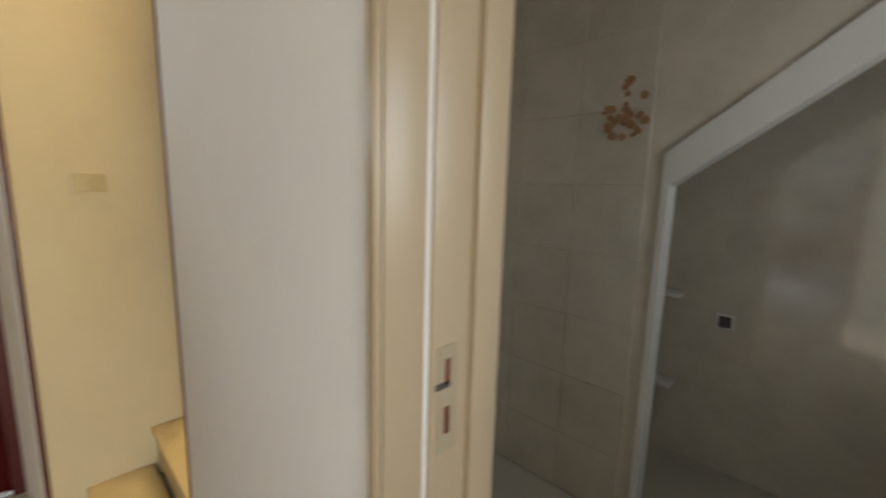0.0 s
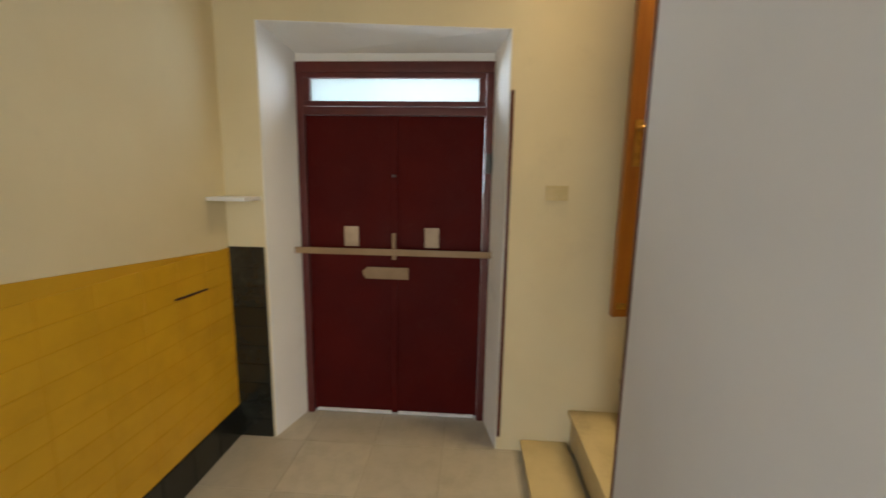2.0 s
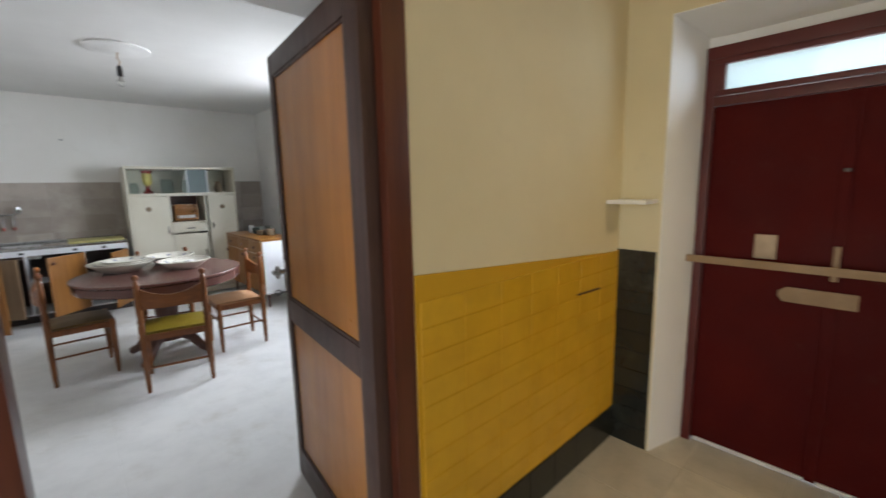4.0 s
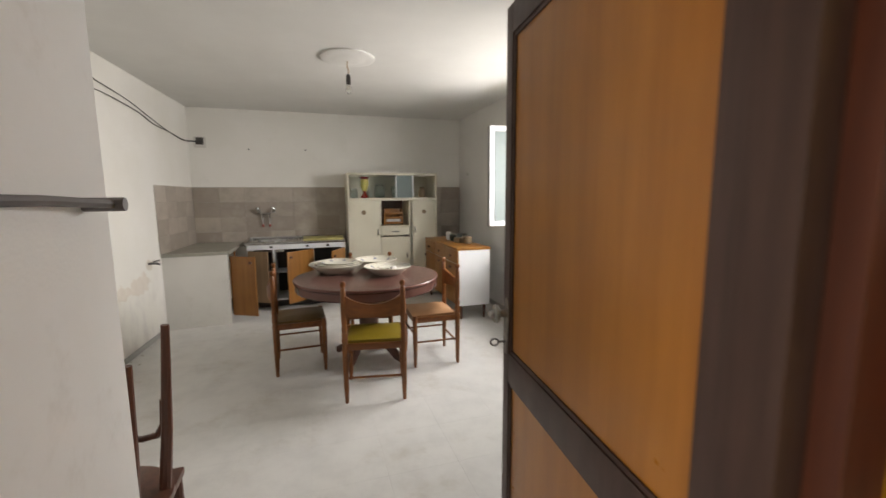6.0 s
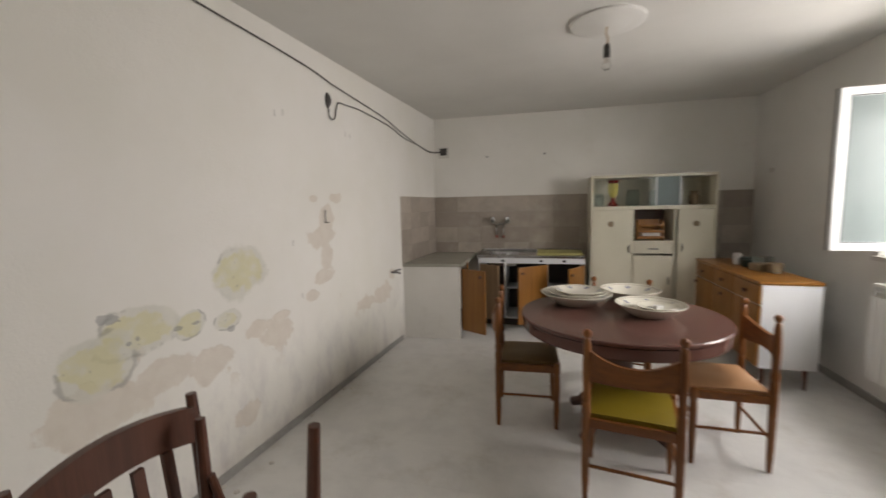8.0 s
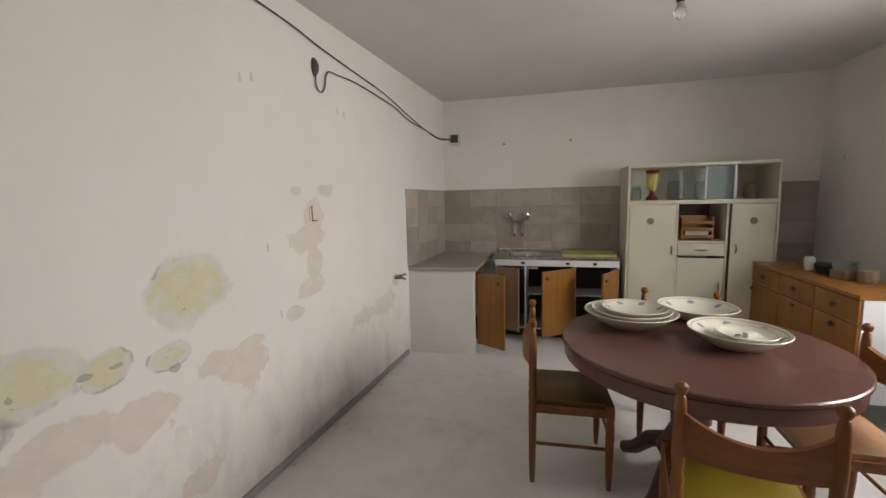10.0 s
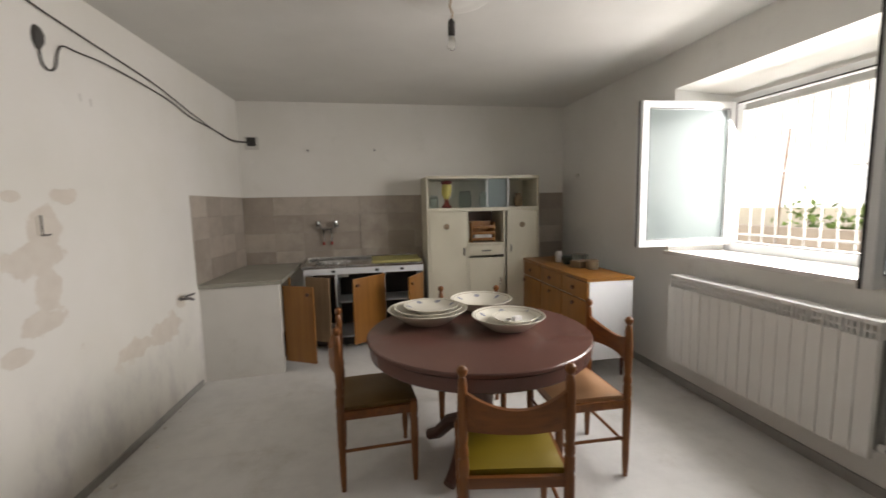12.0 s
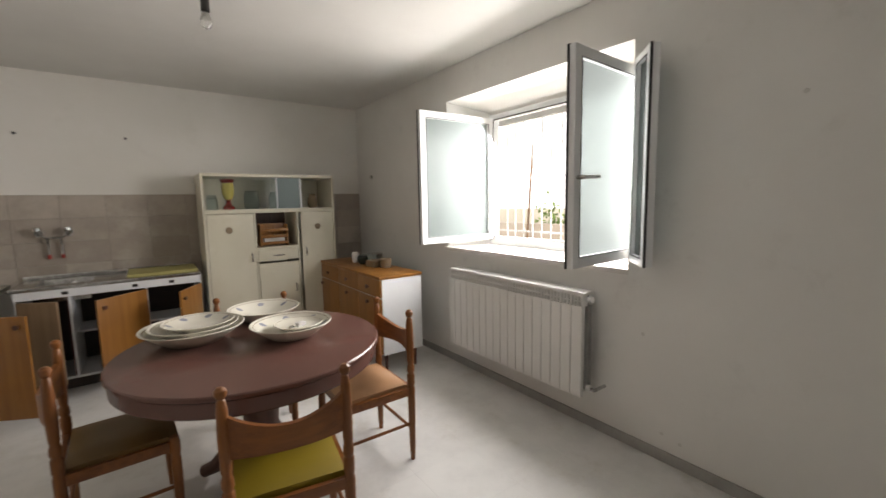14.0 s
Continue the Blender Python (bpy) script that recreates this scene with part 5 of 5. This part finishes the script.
tapm = thing("wall_tap", pose(0.95, BACK + 0.008, 1.30), "old chrome two-valve wall tap with red caps", "tap")
for x in (-0.10, 0.10):
    part("flange", tube(B(), [(x, 0, 0), (x, 0.012, 0)], 0.032, 14), M["chrome"], tapm)
    part("valve", tube(B(), [(x, 0.01, 0), (x, 0.07, 0.0), (x, 0.075, 0.03)], [0.014, 0.018, 0.02], 10), M["chrome"], tapm)
    part("wheel", tube(B(), [(x, 0.075, 0.03), (x, 0.078, 0.055)], [0.03, 0.026], 8), M["chrome"], tapm)
    part("pipe", tube(B(), [(x * 0.45, 0.03, -0.08), (x * 0.45, 0.03, -0.19)], 0.009), M["chrome"], tapm)
    part("cap", tube(B(), [(x * 0.45, 0.03, -0.19), (x * 0.45, 0.03, -0.225)], 0.014, 10), M["red_plastic"], tapm, "red tap cap")
part("cross_pipe", tube(B(), [(-0.10, 0.06, -0.005), (-0.05, 0.06, -0.04), (0.05, 0.06, -0.04), (0.10, 0.06, -0.005)], 0.011), M["chrome"], tapm)
part("drop", tube(B(), [(0.045, 0.055, -0.04), (0.045, 0.03, -0.09)], 0.01), M["chrome"], tapm)
part("drop", tube(B(), [(-0.045, 0.055, -0.04), (-0.045, 0.03, -0.09)], 0.01), M["chrome"], tapm)
tp = thing("garden_tap", pose(east_x(-5.6), -5.6, 0.82), "small iron tap stub on the damp wall", "tap")
part("stem", tube(B(), [(0, 0, 0), (-0.07, -0.01, 0.0), (-0.10, 0.0, -0.01)], 0.011), M["iron"], tp)
part("lever", tube(B(), [(-0.07, 0.06, 0.03), (-0.07, -0.09, 0.022)], 0.009), M["iron"], tp)

# ---------- ceiling lamp, wires, nails ----------
lampo = thing("ceiling_lamp", pose(-0.045, -4.52, -0.02), "bare bulb hanging from a plaster ceiling rose", "lamp")
part("ceiling_rose", lathe(B(), [(0.235, CEIL + 0.02), (0.235, CEIL + 0.008), (0.21, CEIL), (0.17, CEIL + 0.006), (0.13, CEIL - 0.006), (0.07, CEIL - 0.01), (0.0, CEIL - 0.014)], 40, close=False), M["rose"], lampo)
part("cord", tube(B(), [(0, 0, CEIL - 0.01), (0.008, 0, CEIL - 0.05), (-0.006, 0.004, CEIL - 0.09), (0, 0, 2.575)], 0.006), M["tan"], lampo)
part("socket", lathe(B(), [(0.012, 2.585), (0.02, 2.57), (0.021, 2.50), (0.017, 2.497)], 16), M["bakelite"], lampo, "black bakelite socket")
part("bulb", lathe(B(), [(0.014, 2.497), (0.018, 2.48), (0.028, 2.455), (0.028, 2.44), (0.016, 2.42), (0.004, 2.416)], 18), M["bulb_glass"], lampo, "unlit pearl bulb")


def wire(name, pts, r=0.0048):
    ob = thing(name, pose(0, 0, 0), "dark electric cable sagging along the damp wall", "cable")
    smooth = []
    for i in range(len(pts) - 1):
        p0, p1, p2, p3 = (Vector(pts[max(0, min(len(pts) - 1, j))]) for j in (i - 1, i, i + 1, i + 2))
        for k in range(8):
            u = k / 8
            smooth.append(0.5 * ((2 * p1) + (p2 - p0) * u + (2 * p0 - 5 * p1 + 4 * p2 - p3) * u * u + (3 * p1 - p0 - 3 * p2 + p3) * u ** 3))
    smooth.append(Vector(pts[-1]))
    part("cable", tube(B(), smooth, r, 6), M["cable"], ob)


def wp(y, z, off=0.012):
    return (east_x(y) - off, y, z)


wire("wire", [wp(-1.9, 2.66), wp(-2.6, 2.625), wp(-3.38, 2.59), wp(-3.88, 2.57), wp(-4.3, 2.545), wp(-4.56, 2.512), wp(-4.92, 2.48), wp(-5.5, 2.43), wp(-5.97, 2.35), wp(-6.45, 2.28), wp(-6.92, 2.24), (1.74, BACK + 0.02, 2.25)])
wire("wire", [wp(-4.515, 2.345), wp(-4.52, 2.26), wp(-4.56, 2.23), wp(-4.605, 2.26), wp(-4.63, 2.34), wp(-4.67, 2.385), wp(-4.78, 2.39), wp(-4.97, 2.40), wp(-5.27, 2.39), wp(-5.69, 2.36), wp(-6.03, 2.30), wp(-6.53, 2.275), wp(-6.9, 2.25), (1.75, BACK + 0.02, 2.255)])
h = thing("wall_hole", pose(*wp(-4.52, 2.37, 0.0)), "ragged dark cable hole in the plaster", "hole")
part("rim", lathe(B(), [(0.012, -0.055), (0.03, -0.02), (0.032, 0.015), (0.022, 0.045), (0.008, 0.06)], 9), M["cable"], h)
jb = thing("junction_box", pose(1.728, BACK, 2.258), "open dark junction box in the kitchen wall", "junction box")
part("rim", box(B(), (-0.075, 0.0, -0.085), (0.075, 0.004, 0.06), 0.003), M["counter_side"], jb)
part("box", box(B(), (-0.045, 0.0, -0.045), (0.05, 0.008, 0.05), 0.006), M["cable"], jb)
part("cable_tails", tube(B(), [(0.03, 0.01, 0.0), (0.0, 0.03, 0.02), (-0.03, 0.02, -0.02), (-0.01, 0.03, -0.03)], 0.006, 6), M["cable"], jb)
for x, z in ((1.125, 2.165), (0.37, 2.172)):
    nl = thing("nail", pose(x, BACK, z), "rusty nail in the kitchen wall", "nail")
    part("shank", tube(B(), [(0, 0, 0), (0, 0.03, 0)], [0.012, 0.01], 8), M["iron"], nl)
lb = thing("switch_box", pose(*wp(-4.43, 1.46, 0.0)), "empty square switch box in the peeling wall", "socket")
part("box", box(B(), (-0.004, -0.045, -0.045), (0.01, 0.045, 0.045), 0.004), M["peeling"], lb)
part("edge", box(B(), (-0.007, 0.02, -0.045), (0.0, 0.028, 0.05)), M["cable"], lb)
part("edge", box(B(), (-0.007, -0.03, -0.05), (0.0, 0.028, -0.043)), M["cable"], lb)
kn = thing("wall_plug", pose(WEST, -6.72, 1.83), "small grey plug in the window wall", "plug")
part("plug", tube(B(), [(0, 0, 0), (0.025, 0, 0)], 0.022, 10), M["counter_side"], kn)
ck = thing("tile_hook", pose(-1.47, N + 0.016, 0.945), "thin dark strip stuck on the ochre tiles", "strip")
part("strip", hexa(B(), [(-0.11, 0, -0.004), (0.12, 0, 0.004), (0.12, 0.004, 0.004), (-0.11, 0.004, -0.004)], [(-0.11, 0, 0.006), (0.12, 0, 0.013), (0.12, 0.004, 0.013), (-0.11, 0.004, 0.006)]), M["leaf_frame"], ck)

# ---------- small marks and debris ----------
for y, z in ((-3.9, 2.15), (-3.98, 2.17), (-4.77, 2.15), (-4.85, 2.14), (-4.01, 1.29), (-4.08, 0.9)):
    mk = thing("fixing_hole", pose(*wp(y, z, 0.001)), "small dark fixing hole in the damp wall", "hole")
    part("hole", hexa(B(), [(0, -0.008, -0.022), (0.004, -0.008, -0.022), (0.004, 0.008, -0.018), (0, 0.008, -0.018)], [(0, -0.006, 0.02), (0.004, -0.006, 0.02), (0.004, 0.009, 0.024), (0, 0.009, 0.024)]), M["counter_side"], mk)
for y, z in ((-3.28, 0.72), (-2.62, 1.95), (-3.15, 0.16), (-3.05, 0.14)):
    mk = thing("wall_mark", pose(WEST, y, z), "small grey filler mark on the window wall", "mark")
    part("filler", lathe(B(), [(0.011, 0.0), (0.008, 0.003)], 9), M["counter_side"], mk).matrix_local = pose(0, 0, 0, 0, 90, 0)
rnd = random.Random(5)
for k in range(14):
    y = -2.6 - 3.1 * rnd.random()
    cr = thing("plaster_crumb", pose(east_x(y) - 0.03 - 0.12 * rnd.random() ** 2, y, 0, 0, 0, 360 * rnd.random()), "crumb of fallen plaster on the floor", "crumb", "fallen plaster")
    r = 0.006 + 0.012 * rnd.random()
    part("crumb", lathe(B(), [(r, 0), (r * 1.1, r * 0.4), (r * 0.5, r * 0.8)], 6), M["peeling"], cr)

# ---------- tiles ----------
places = []
s = 0.40
for i in range(-7, 8):
    for j in range(0, 16):
        x, y = -2.02 + s * (i + 6.5) + 0.0, BACK + s * (j + 0.5)
        if x - s / 2 < -2.05 or x - s / 2 > 2.35 or y > -1.0:
            continue
        places.append((pose(x, y, -0.0009), s, s))
pieces("tile", floor_kitchen, M["floor_tile"], s, places, 0.0009, 0.0006)
places = [(pose(-1.98 + s * i, -0.755 + s * j, -0.002), s, s) for i in range(0, 11) for j in range(0, 5)]
pieces("tile", floor_hall, M["hall_tile"], s, places, 0.003, 0.002)


def upright(x, y, z, turn):
    return pose(x, y, z, 90, 0, turn)


def wall_tiles(parent, material, origin, along, turn, w, h, cols, rows, gap, depth, cut=None):
    """Rows of tiles from origin (their lower corner), along a direction in plan."""
    out = []
    for i in range(cols):
        for j in range(rows):
            u, v = w * (i + 0.5), h * (j + 0.5)
            p = (origin[0] + along[0] * u, origin[1] + along[1] * u, origin[2] + v)
            if cut and cut(p):
                continue
            out.append((upright(*p, turn), w, h))
    pieces("tile", parent, material, w, out, gap, depth)


# taupe splashback, back wall and its return on the damp wall
bsb = solid("splashback", box(B(), (WEST, BACK, 0.80), (east_x(BACK), BACK + 0.004, 1.64)), M["back_grout"], "taupe tiled splashback along the kitchen wall", "splashback")
n = 12
tw = (east_x(BACK) - 0.004 - WEST) / n
wall_tiles(bsb, M["back_tile"], (east_x(BACK) - 0.004, BACK + 0.003, 0.80), (-1, 0), 180, tw, 0.21, n, 4, 0.002, 0.005)
bse = solid("splashback_return", prism(B(), [(east_x(BACK) - 0.004, BACK + 0.008), (east_x(BACK), BACK + 0.008), (east_x(-5.9), -5.9), (east_x(-5.9) - 0.004, -5.9)], 0.872, 1.64), M["back_grout"], "taupe tiled splashback on the damp wall", "splashback")
ang = math.degrees(math.atan2(1.215, 1.215 * 0.057))
q = Vector((0.057, 1)).normalized()
wall_tiles(bse, M["back_tile"], (east_x(BACK + 0.012) - 0.003, BACK + 0.012, 0.873), (q.x, q.y), ang + 180, 0.302, 0.192, 4, 4, 0.002, 0.005)

# ochre dado and black plinth in the hall
dado = solid("tile_dado", prism(B(), [(-1.796, 0.195), (-0.342, 0.195), (-0.342, 1.215), (-1.796, 1.115)], N + 0.009, N + 0.013, 1), M["grout_yellow"], "ochre painted tile dado in the hall", "dado")
places = []
for i in range(7):
    for j in range(10):
        x, z = -1.794 + 0.205 * (i + 0.5), 0.20 + 0.0925 * (j + 0.5)
        places.append((upright(x, N + 0.012, z, 180), 0.205, 0.0925))
pieces("tile", dado, M["yellow_tile"], 0.2, places, 0.0025, 0.004)
pl = solid("black_plinth", box(B(), (-1.796, N + 0.009, 0), (-0.342, N + 0.014, 0.195)), M["black_tile"], "black marbled tile plinth in the hall", "plinth")
pieces("tile", pl, M["black_tile"], 0.2, [(upright(-1.794 + 0.205 * (i + 0.5), N + 0.0135, 0.097, 180), 0.205, 0.19) for i in range(7)], 0.003, 0.005)
pc = solid("black_tile_column", box(B(), (X, -0.955, 0), (X + 0.005, -0.752, 1.13)), M["black_tile"], "black tile strip beside the entrance", "plinth")
pieces("tile", pc, M["black_tile"], 0.2, [(pose(X + 0.0045, -0.853, 0.056 + 0.113 * j, 90, 0, 90), 0.198, 0.113) for j in range(10)], 0.003, 0.005)
# bathroom tiles
wall_tiles(bath_wall, M["bath_tile"], (-0.07, 2.351, 0.0), (-1, 0), 0, 0.30, 0.30, 3, 9, 0.002, 0.004)
